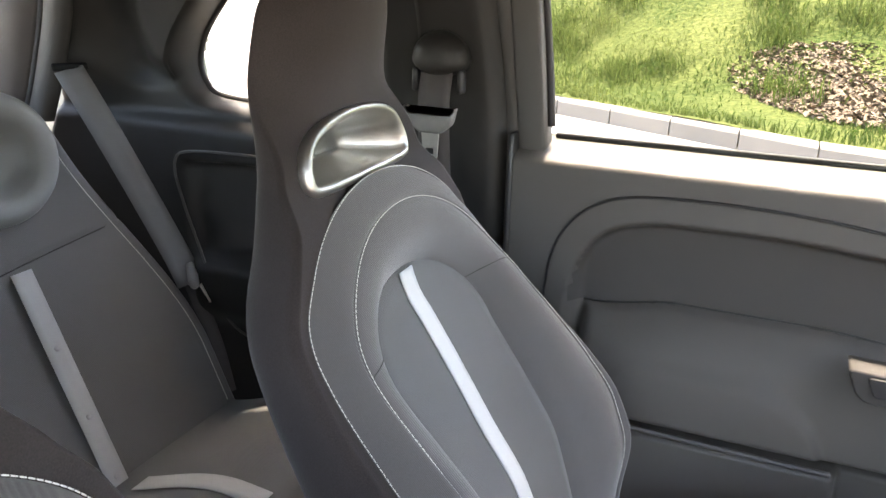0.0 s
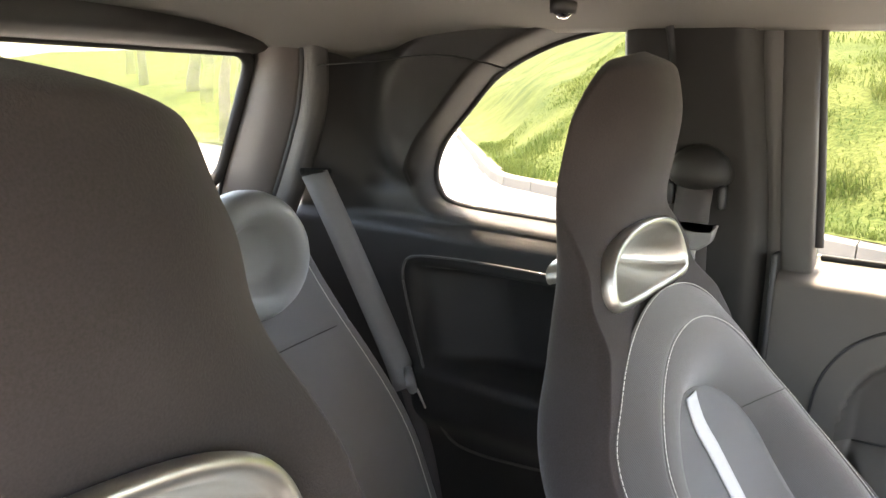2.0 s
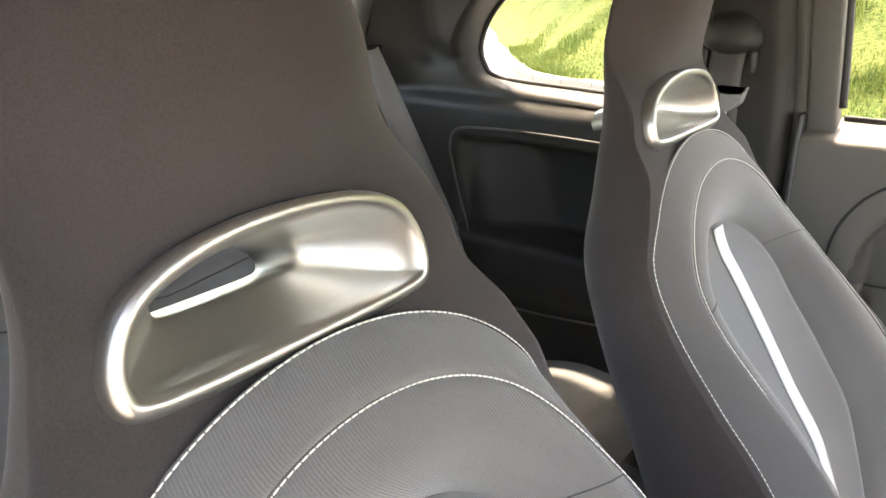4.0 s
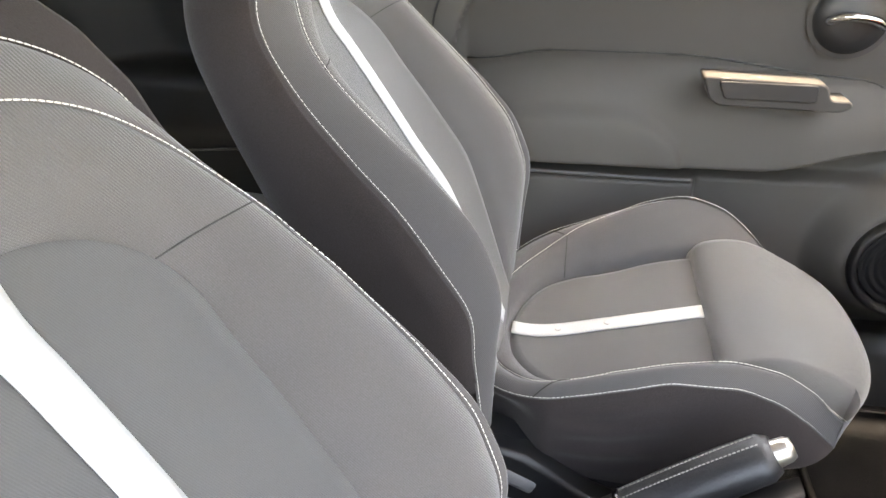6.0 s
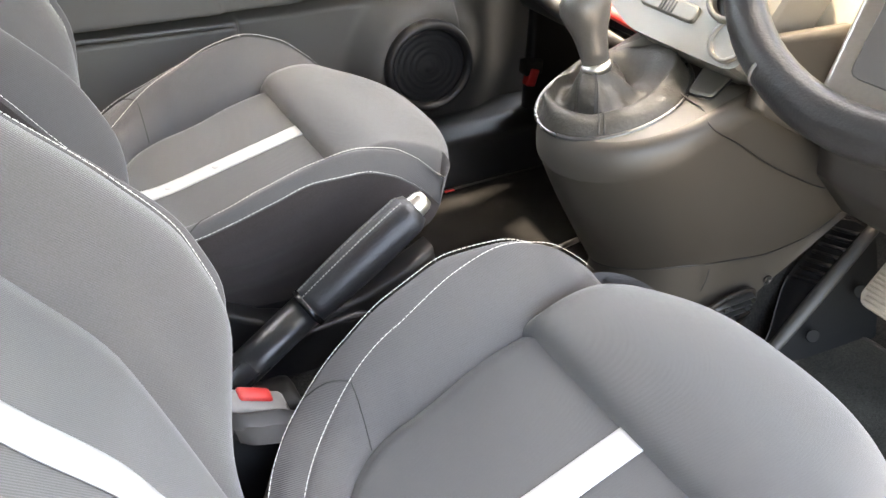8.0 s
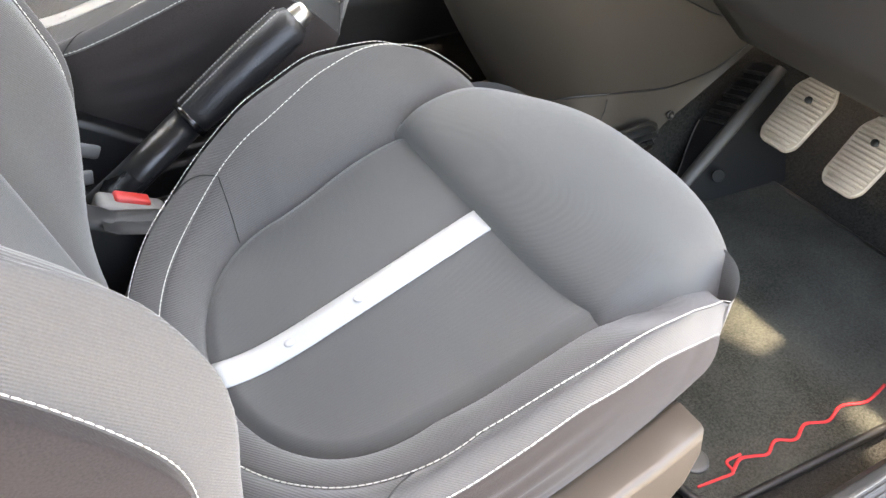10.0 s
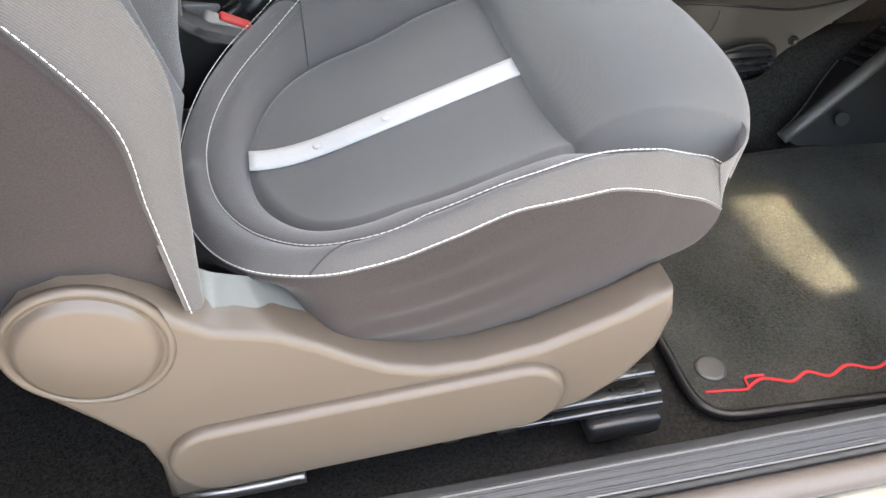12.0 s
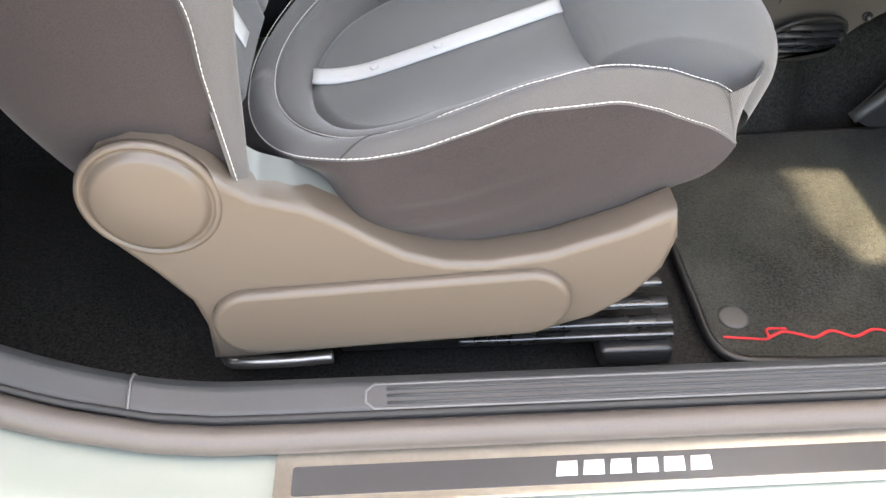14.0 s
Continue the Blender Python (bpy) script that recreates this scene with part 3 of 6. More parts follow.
    top = [Vector((x, sgn * y, z)) for x, y, z in ((-0.955, 0.545, 1.176), (-0.828, 0.556, 1.185), (-0.708, 0.560, 1.195), (-0.628, 0.566, 1.186), (-0.585, 0.575, 1.175))]
    part("headliner_joint", tube(spline(top, 6), 0.0016, 6), M_BLACK, q)
    pane = thing(f"quarter_window_{name}", (-0.57, sgn * 0.67, 0.96), "curved fixed rear side window", "window", kind="structure")
    g = smooth(prism(line, "y", -0.0015, 0.0015), False)
    for v in g.verts:
        v.co.y += sgn * (0.682 - 0.055 * ss((v.co.z - 1.02) / 0.26))
    ob = part("pane", g, M_GLASS, pane)
    ob.visible_shadow = False
    # outer skin
    def skin(a, b):
        x, z = -1.25 + 0.95 * a, 0.22 + 1.10 * b
        y = 0.735 - 0.075 * ss((z - 0.95) / 0.35) - 0.03 * ss((0.5 - z) / 0.3)
        return Vector((x, sgn * y, z))
    out = [tuple(mid + (Vector(p) - mid) * 1.15) for p in line]
    solid(f"body_side_{name}", wall_with_hole(skin, lambda c: in_outline(c.x, c.z, out), 130, 140, 0.006), M_PAINT, "grey-green painted rear body side", "body side", kind="structure")


def b_pillar(sgn):
    name = "left" if sgn > 0 else "right"
    p = thing(f"pillar_{name}", (-0.3, sgn * 0.65, 0.3), "dark grey plastic door pillar", "pillar", kind="structure")
    def face(a, b):
        z = 0.28 + 1.0 * b
        x0, x1 = -0.42, -0.225 - 0.03 * ss((z - 0.9) / 0.4)
        x = x0 + (x1 - x0) * a
        y = 0.650 - 0.055 * ss((z - 0.95) / 0.34) + 0.03 * ss((abs(a - 0.5) - 0.40) / 0.1)
        return Vector((x, sgn * y, z))
    part("upper_trim", sheet(face, 24, 50, thick=0.015), M_TRIM, p)
    part("joint", box((-0.318, sgn * 0.648, 0.94), (0.16, 0.004, 0.003), 0.001), M_BLACK, p)
    def edge(a, b):
        z = 0.34 + 0.93 * b
        x = -0.228 - 0.03 * ss((z - 0.9) / 0.4) + 0.028 * a
        return Vector((x, sgn * (0.664 - 0.05 * ss((z - 0.95) / 0.34) + 0.012 * abs(a - 0.5)), z))
    part("edge_trim", sheet(edge, 8, 40, thick=0.012), M_PILLAR, p)
    part("door_seal", tube([edge(0.9, b / 30) + Vector((0.006, 0, 0)) for b in range(31)], 0.0055, 8), M_RUBBER, p)
    for dx, dy in ((-0.008, -0.010), (0.046, 0.006)):
        part("gap", tube([edge(0.0, b / 30) + Vector((dx, sgn * dy, 0)) for b in range(31)], 0.0024, 8), M_BLACK, p)
    part("steel", box((-0.32, sgn * 0.70, 0.78), (0.20, 0.05, 1.0), 0.01), M_PAINT, p)


def tailgate():
    # slanting side posts, window frame and glass
    for sgn in (1, -1):
        t = thing("tailgate_post" , (-1.05, sgn * 0.55, 0.9), "grey plastic post beside the rear window", "trim", kind="structure")
        A = spline([(-1.06, sgn * 0.53, 1.205), (-1.075, sgn * 0.54, 1.17), (-1.12, sgn * 0.548, 1.08), (-1.175, sgn * 0.555, 0.97), (-1.20, sgn * 0.558, 0.90)], 8)
        B = spline([(-0.965, sgn * 0.535, 1.235), (-0.968, sgn * 0.55, 1.19), (-0.995, sgn * 0.565, 1.10), (-1.045, sgn * 0.575, 0.99), (-1.09, sgn * 0.58, 0.90)], 8)
        C = spline([(-0.93, sgn * 0.545, 1.24), (-0.928, sgn * 0.562, 1.19), (-0.945, sgn * 0.577, 1.10), (-0.995, sgn * 0.588, 0.99), (-1.04, sgn * 0.592, 0.90)], 8)
        k = len(A) - 1
        def strip(P, Q, lift):
            def f(a, b):
                p, q = P[min(int(a * k + 0.5), k)], Q[min(int(a * k + 0.5), k)]
                return p + (q - p) * b + Vector((lift, -sgn * lift, 0)) * math.sin(b * math.pi)
            return sheet(f, k, 8, thick=0.006)
        part("post", strip(A, B, 0.012), M_SEALB, t)
        part("inner_post", strip(B, C, 0.010), M_PLASTG, t, "pale grey inner post")
        part("seal", tube([p + Vector((0.004, -sgn * 0.004, 0)) for p in B], 0.007, 10), M_RUBBER, t, "black rubber tailgate seal")
        part("seal_lip", tube([p * 0.8 + q * 0.2 + Vector((0.010, -sgn * 0.008, 0)) for p, q in zip(B, C)], 0.0035, 8), M_RUBBER, t)
        part("glass_edge", tube(A, 0.009, 8), M_RUBBER, t)
    fr = thing("rear_window", (-1.15, 0, 0.95), "wide sloping rear window with a dark rubber frame", "window", kind="structure")
    cs = [(-1.066, 0.53, 1.200), (-1.066, -0.53, 1.200), (-1.19, -0.55, 0.955), (-1.19, 0.55, 0.955)]
    pts = []
    for i in range(4):
        p0, p, p1 = (Vector(cs[j % 4]) for j in (i - 1, i, i + 1))
        for k in range(6):
            t = k / 5
            a, c = p + (p0 - p).normalized() * 0.05, p + (p1 - p).normalized() * 0.05
            pts.append((1 - t) ** 2 * a + 2 * t * (1 - t) * p + t * t * c)
    part("frame", tube(pts, 0.012, 8, closed=True), M_RUBBER, fr)
    bm = bmesh.new()
    bm.faces.new([bm.verts.new(p) for p in pts])
    bmesh.ops.solidify(bm, geom=bm.faces[:], thickness=0.003)
    part("pane", bm, M_GLASS, fr).visible_shadow = False
    solid("tailgate", box((-1.24, 0, 0.62), (0.06, 1.2, 0.66), 0.02), M_PLAST, "dark trimmed tailgate", "tailgate", kind="structure")
    solid("parcel_shelf", box((-1.07, 0, 0.90), (0.28, 0.98, 0.02), 0.006), M_CARPET, "flat black carpeted parcel shelf", "shelf")


SCOOP = curve_of((-0.125, 0.68), (-0.115, 0.73), (-0.103, 0.78), (-0.078, 0.822), (-0.045, 0.841), (0.02, 0.852), (0.13, 0.853), (0.30, 0.843), (0.45, 0.832), (0.8, 0.80))


def door_left():
    d = thing("door_left", (0.35, 0.64, 0.30), "closed passenger door with a moulded grey trim panel", "door", kind="structure")
    def arm_top(x):
        return 0.712 + 0.016 * ss((x + 0.08) / 0.12) - 0.028 * ss((x - 0.2) / 0.3) - 0.05 * (max(0.0, x - 0.47) / 0.10) ** 2.4
    def relief(x, z):
        y = 0.630
        y += 0.075 * ss((z - 0.908) / 0.032) ** 2                           # rounded ledge under the glass
        # scoop over the armrest, open towards the front
        y += 0.030 * ss((SCOOP(x) - z) / 0.016) * ss((x + 0.122) / 0.028) * ss((z - 0.54) / 0.02)
        # armrest, swelling gently under a crease
        d = arm_top(x) - z
        if d > 0:
            low = 0.556 + 0.04 * ss((x - 0.35) / 0.2)
            arm = ss((z - low) / 0.014) * ss((x + 0.105) / 0.03) * (1 - ss((x - 0.555) / 0.022))
            y -= (0.006 * ss(d / 0.005) + 0.054 * (1 - math.exp(-d / 0.042))) * arm
            # raised rear part of the armrest
            brow = 0.556 + 0.094 * math.sqrt(max(0.0, 1 - (max(0.0, x - 0.13) / 0.115) ** 2)) if x < 0.245 else 0.5
            y -= 0.008 * arm * ss((brow - z) / 0.03 + 0.5) * (1 - ss((x - 0.235) / 0.02))
        # map pocket
        pk = (1 - ss((z - 0.548) / 0.006)) * ss((x + 0.10) / 0.05) * (1 - ss((x - 0.262) / 0.012)) * ss((z - 0.36) / 0.05)
        y -= 0.030 * pk
        y += 0.03 * ss((0.40 - z) / 0.12)
        # swelling round the loudspeaker
        r = math.hypot(x - 0.588, z - 0.436)
        y -= 0.045 * (1 - ss((r - 0.085) / 0.06)) * (1 if x < 0.66 else 0.6)
        y += 0.05 * ss((x - 0.72) / 0.12)
        return y
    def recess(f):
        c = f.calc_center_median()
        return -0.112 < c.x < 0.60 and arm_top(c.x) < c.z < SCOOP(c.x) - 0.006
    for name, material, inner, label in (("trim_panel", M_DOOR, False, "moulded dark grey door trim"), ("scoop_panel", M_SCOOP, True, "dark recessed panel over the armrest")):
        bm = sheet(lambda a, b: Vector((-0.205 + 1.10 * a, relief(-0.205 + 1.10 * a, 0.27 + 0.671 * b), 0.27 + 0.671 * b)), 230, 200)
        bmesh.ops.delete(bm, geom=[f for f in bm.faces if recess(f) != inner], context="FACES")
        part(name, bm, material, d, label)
    part("rear_edge", box((-0.2095, 0.665, 0.62), (0.008, 0.075, 0.66), 0.003), M_BLACK, d)
    part("outer_skin", box((0.38, 0.735, 0.572), (1.18, 0.02, 0.66), 0.008), M_PAINT, d)
    lip = [(-0.150, 0.70), (-0.142, 0.78), (-0.122, 0.828), (-0.09, 0.860), (-0.045, 0.879), (0.03, 0.886), (0.13, 0.886), (0.21, 0.881), (0.31, 0.870), (0.6, 0.845), (0.8, 0.83)]
    line = [Vector((p.x, relief(p.x, p.y) - 0.0008, p.y)) for p in spline([Vector(q) for q in lip], 8)]
    part("piping", tube(line, 0.0022, 6), M_BLACK, d)
    line = [Vector((x, relief(x, 0.5445) - 0.001, 0.549 + 0.004 * ss((0.25 - x) / 0.3))) for x in [(-0.05 + 0.31 * i / 20) for i in range(21)]]
    part("pocket_lip", tube(line, 0.004, 8), M_PLASTG, d)
    arm = [Vector((x, relief(x, arm_top(x) + 0.001) - 0.001, arm_top(x) + 0.0008)) for x in [(-0.095 + 0.655 * i / 40) for i in range(41)]]
    part("armrest_seam", tube(arm, 0.0014, 6), M_BLACK, d)
    # pull cup
    cup = [(0.250, 0.722), (0.262, 0.690), (0.275, 0.680), (0.44, 0.676), (0.456, 0.684), (0.452, 0.693), (0.425, 0.694), (0.418, 0.712), (0.41, 0.716)]
    part("pull_cup", prism(rounded(cup, 0.006, 3), "y", 0.5635, 0.61, 0.003), M_SCOOP, d, "grey plastic pull cup")
    part("pull_cup_well", prism(rounded([(0.272, 0.716), (0.282, 0.692), (0.405, 0.690), (0.405, 0.714)], 0.005, 3), "y", 0.5595, 0.60, 0.001), M_BLACK, d)
    # door opener
    o = part("opener_bowl", lathe([(0.0, 0.012), (0.03, 0.012), (0.05, 0.004), (0.056, -0.004), (0.06, 0.0)], (0.455, 0.655, 0.79), (0, -1, 0), 32), M_BLACK, d)
    part("opener", tube(spline([(0.425, 0.645, 0.785), (0.44, 0.63, 0.795), (0.475, 0.63, 0.792), (0.495, 0.64, 0.782)], 5), 0.012, 10, flat=0.6), M_CHROME, o, "chrome door opener")
    # loudspeaker
    sp = part("speaker_ring", lathe([(0.080, -0.02), (0.0835, 0.0), (0.080, 0.012), (0.073, 0.014), (0.068, 0.006), (0.066, -0.004)], (0.588, 0.572, 0.438), (-0.12, -1, 0), 48), M_BLACK, d, "round black loudspeaker ring")
    prof = [(0.0, 0.010), (0.008, 0.008)]
    for k in range(1, 6):
        r = 0.008 + 0.0115 * k
        prof += [(r - 0.006, 0.001), (r - 0.002, 0.0035), (r, 0.001)]
    part("speaker_grille", lathe(prof + [(0.069, 0.0)], (0.588, 0.572, 0.438), (-0.12, -1, 0), 48), M_DULL, sp)
    # window frame
    def post(x0, x1, z0, z1):
        return prism([(x0, z0), (x1, z0), (x1 - 0.02, z1), (x0 - 0.025, z1)], "y", 0.655, 0.70, 0.006)
    bm = post(-0.205, -0.166, 0.905, 1.265)
    for v in bm.verts:
        v.co.y -= 0.05 * ss((v.co.z - 0.95) / 0.33)
    part("frame_post", bm, M_PILLAR, d, "grey window frame post")
    bm = box((0.2, 0.632, 1.255), (0.85, 0.06, 0.05), 0.008)
    part("frame_top", bm, M_PILLAR, d)
    run = [Vector((-0.165 - 0.02 * k / 10, 0.672 - 0.05 * ss((0.955 + 0.30 * k / 10 - 0.95) / 0.33), 0.958 + 0.30 * k / 10)) for k in range(10)]
    corner = [Vector((-0.17, 0.625, 1.252)), Vector((-0.13, 0.625, 1.256)), Vector((0.25, 0.625, 1.256)), Vector((0.6, 0.63, 1.235))]
    part("glass_run", tube(run + corner, 0.006, 8), M_RUBBER, d)
    part("belt_seal", box((0.38, 0.702, 0.940), (1.09, 0.008, 0.008), 0.002), M_RUBBER, d)
    g = smooth(prism([(-0.165, 0.915), (0.75, 0.915), (0.62, 1.24), (-0.19, 1.255)], "y", -0.002, 0.002), False)
    for v in g.verts:
        v.co.y += 0.69 - 0.05 * ss((v.co.z - 0.95) / 0.33)
    part("pane", g, M_GLASS, d).visible_shadow = False


def front_frame():
    for sgn in (1, -1):
        a, b = Vector((0.92, sgn * 0.64, 0.92)), Vector((0.45, sgn * 0.57, 1.27))
        solid("windscreen_pillar", tube([a + (b - a) * i / 8 for i in range(9)], 0.055, 12, flat=0.8), M_PILLAR, "grey windscreen pillar trim", "pillar", kind="structure")
    bm = bmesh.new()
    bm.faces.new([bm.verts.new(p) for p in ((1.1, -0.62, 0.90), (1.1, 0.62, 0.90), (0.5, 0.54, 1.28), (0.5, -0.54, 1.28))])
    bmesh.ops.solidify(bm, geom=bm.faces[:], thickness=0.004)
    solid("windscreen", bm, M_GLASS, "raked glass windscreen", "window", kind="structure").visible_shadow = False
    for sgn in (1, -1):
        if sgn > 0:
            solid("kick_panel", box((1.03, 0.615, 0.55), (0.40, 0.03, 0.72), 0.01), M_BLACK, "black kick panel beside the footwell", "trim", kind="structure")
        else:
            solid("kick_panel", box((1.06, -0.60, 0.50), (0.34, 0.03, 0.72), 0.01), M_BLACK, "black kick panel beside the footwell", "trim", kind="structure")
    solid("front_body", box((1.55, 0, 0.55), (0.62, 1.45, 0.62), 0.08), M_PAINT, "grey-green painted car front", "bodywork", kind="structure")


def sill():
    prof = [(-0.545, 0.185), (-0.560, 0.26), (-0.570, 0.282), (-0.578, 0.2845), (-0.600, 0.276), (-0.603, 0.270), (-0.603, 0.19)]
    def rise(x):
        t = max(0.0, 0.02 - x)
        return 1.8 * t * t
    # scuff trim
    def trim(a, b):
        x = -0.068 + 0.98 * a
        i = b * (len(prof) - 1)
        k = min(int(i), len(prof) - 2)
        f = i - k
        y, z = (prof[k][j] + (prof[k + 1][j] - prof[k][j]) * f for j in (0, 1))
        return Vector((x, y, z + rise(x) * (z > 0.22)))
    s = thing("scuff_trim", (0.4, -0.58, 0.19), "dark grained plastic scuff trim along the door sill", "sill trim", kind="structure")
    part("cover", sheet(trim, 60, 30), M_SILLP, s)
    zt = lambda y: 0.2845 + (y + 0.578) * (0.276 - 0.2845) / (-0.022)
    loop = [(0.125, -0.580), (0.118, -0.585), (0.118, -0.594), (0.125, -0.599), (0.88, -0.599), (0.88, -0.580)]
    part("tread_border", tube([Vector((x, y, zt(y) + 0.0006)) for x, y in loop], 0.0013, 6, closed=True), M_EDGE, s)
    for y in (-0.584, -0.5895, -0.595):
        part("tread_rib", tube([Vector((x, y, zt(y) + 0.0008)) for x in [0.135 + 0.74 * i / 20 for i in range(21)]], 0.0012, 6), M_SILLP, s)
    def rear(a, b):
        x = -0.42 + 0.356 * a
        i = b * (len(prof) - 1)
        k = min(int(i), len(prof) - 2)
        f = i - k
        y, z = (prof[k][j] + (prof[k + 1][j] - prof[k][j]) * f for j in (0, 1))
        return Vector((x, y + 0.002, z + (rise(x) - 0.003) * (z > 0.22)))
    solid("pillar_foot_trim", sheet(rear, 40, 30), M_SILLP, "dark grained plastic trim at the foot of the pillar", "trim", kind="structure")
    # rubber seal round the opening
    pts = [Vector((0.95 - 0.05 * i, -0.6135, 0.2615 + rise(0.95 - 0.05 * i))) for i in range(21)] + [Vector((x, -0.6135, 0.2615 + rise(x))) for x in [-0.09 - 0.02 * i for i in range(1, 16)]]
    pts += [Vector((-0.40, -0.6135, 0.52)), Vector((-0.40, -0.62, 0.7)), Vector((-0.37, -0.62, 0.95)), Vector((-0.36, -0.58, 1.2))]
    part_edge = [Vector((-0.0675, y, z + rise(-0.0675) * (z > 0.22) + 0.0006)) for y, z in prof[1:6]]
    part("end_edge", tube(part_edge, 0.0013, 6), M_EDGE, s)
    solid("door_seal", tube(pts, 0.0120, 14), M_SEALB, "soft brown-grey rubber door seal", "seal", kind="structure")
    solid("seal_lip", tube([p + Vector((0, 0.0115, 0.0125)) for p in pts[:34]], 0.003, 8), M_RUBBER, "thin black seal lip", "seal", kind="structure")
    # painted sill
    def paint(a, b):
        x = -0.75 + 1.85 * a
        pr = ((-0.60, 0.246), (-0.625, 0.2475), (-0.665, 0.246), (-0.69, 0.240), (-0.705, 0.225), (-0.712, 0.19), (-0.70, 0.13))
        i = b * 6
        k = min(int(i), 5)
        f = i - k
        y, z = (pr[k][j] + (pr[k + 1][j] - pr[k][j]) * f for j in (0, 1))
        return Vector((x, y, z + rise(x) * 1.0 * (1 if k < 4 else 0.6)))
    solid("painted_sill", sheet(paint, 90, 36, thick=-0.004), M_PAINT, "glossy grey-green painted door sill", "sill", kind="structure")
    pl = thing("sill_plate", (0.45, -0.64, 0.2465), "bright metal sill plate with a dark band and white lettering shapes", "sill plate")
    part("plate", prism(rounded([(0.046, -0.6215), (0.95, -0.6215), (0.95, -0.668), (0.046, -0.668)], 0.004), "z", 0.250, 0.2532, 0.0006), M_ALU, pl)
    part("dark_band", prism(rounded([(0.060, -0.635), (0.94, -0.635), (0.94, -0.6605), (0.060, -0.6605)], 0.003), "z", 0.2533, 0.2540, 0.0), M_BAND, pl, "dark satin band")
    # plain block shapes in place of the maker's lettering
    for i in range(6):
        x = 0.266 + i * 0.0215
        part("letter_shape", prism([(x, -0.6535), (x + 0.017, -0.6535), (x + 0.019, -0.6405), (x + 0.003, -0.6405)], "z", 0.2541, 0.2545), M_WHITE, pl)


floor_pan()
headliner()
for side in (1, -1):
    quarter_side(side)
    b_pillar(side)
tailgate()
door_left()
front_frame()
sill()

# ---- front seats ----
YC = -0.31                                   # middle of the driver's seat
TILT = radians(20)
B_O, B_U, B_N = Vector((-0.198, YC, 0.826)), Vector((-math.sin(TILT), 0, math.cos(TILT))), Vector((math.cos(TILT), 0, math.sin(TILT)))
S_BOT = -0.44


def on_back(v, s, n):
    return B_O + B_U * s + B_N * n + Vector((0, v, 0))


N_MIDDLE = curve_of((-0.44, 0.0689), (-0.25, 0.0642), (-0.17, 0.0480), (-0.1, 0.0347), (-0.04, 0.0212), (0, 0.0085), (0.04, 0.0080))
N_IN = curve_of((-0.44, 0.0711), (-0.25, 0.0794), (-0.17, 0.0624), (-0.09, 0.0386), (-0.04, 0.0270), (0.01, 0.0155))
N_MID = curve_of((-0.44, 0.0560), (-0.36, 0.0967), (-0.28, 0.1238), (-0.24, 0.1247), (-0.174, 0.1090), (-0.109, 0.0834), (-0.058, 0.0620), (0, 0.0451), (0.04, 0.0410), (0.077, 0.0371))
N_OUT = curve_of((-0.44, 0.0626), (-0.355, 0.0840), (-0.3, 0.0985), (-0.24, 0.0874), (-0.179, 0.0721), (-0.117, 0.0489), (-0.032, 0.0233), (0.022, 0.0164), (0.06, 0.0218), (0.117, 0.0238))
W_BODY = curve_of((-0.46, 0.185), (-0.32, 0.209), (-0.1, 0.207), (0.0, 0.199), (0.05, 0.181), (0.09, 0.157), (0.13, 0.138), (0.18, 0.127), (0.24, 0.120),
                  (0.27, 0.116), (0.295, 0.109), (0.315, 0.098), (0.33, 0.085), (0.342, 0.067), (0.350, 0.044), (0.354, 0.008))
N_HEAD = curve_of((0.09, 0.006), (0.16, 0.014), (0.2, 0.028), (0.25, 0.054), (0.3, 0.072), (0.33, 0.074), (0.354, 0.055))
N_REAR = curve_of((-0.46, -0.06), (-0.3, -0.076), (0.03, -0.076), (0.1, -0.060), (0.16, -0.036), (0.22, -0.014), (0.28, 0.004), (0.32, 0.018), (0.343, 0.030), (0.354, 0.042))


def back_line(k, u):
    """The seams of the backrest: 0 round the insert, 1 inner stitching, 2 outer stitching; u from -1 to 1."""
    a, s0, top, foot = ((0.1221, -0.0728, 0.0188, 0.0823), (0.1721, -0.0572, 0.0858, 0.1827), (0.1892, -0.0239, 0.1222, 0.2049))[k]
    if abs(u) <= 0.5:
        f = u / 0.5 * math.pi / 2
        return a * math.sin(f), s0 + (top - s0) * math.cos(f)
    t = (abs(u) - 0.5) / 0.5
    return math.copysign(a + (foot - a) * t, u), s0 + (S_BOT - s0) * t


def back_seam(k, u, lift=0.0):
    v, s = back_line(k, u)
    return on_back(v, s, (N_IN, N_MID, N_OUT)[k](s) + swell(v, s) + (rise(v, s) if k == 1 else 0) + lift)


WORN, LEAN, RISE = [0.0], [0.0], [0.0]


def rise(v, s):
    """The bolster towards the passenger side has a fuller crest."""
    return RISE[0] * ss((0.05 - s) / 0.15) * (1 - ss((-0.30 - s) / 0.14)) * ss((v - 0.112) / 0.045)


def swell(v, s):
    """The worn outer bolster of the driver's seat stands further forward at its foot."""
    return 1.35 * WORN[0] * ss((-0.10 - s) / 0.16) * ss((-0.11 - v) / 0.06)


BELT_RING = [(-0.085, 0.1225), (0.0, 0.1235), (0.083, 0.125), (0.096, 0.131), (0.0985, 0.146), (0.088, 0.168), (0.062, 0.181), (0.022, 0.1865), (-0.022, 0.1865), (-0.062, 0.1795), (-0.088, 0.166), (-0.0985, 0.146), (-0.0975, 0.130)]
BELT_HOLE = [(x * 0.985, 0.150 + (y - 0.150) * 0.97) for x, y in BELT_RING]


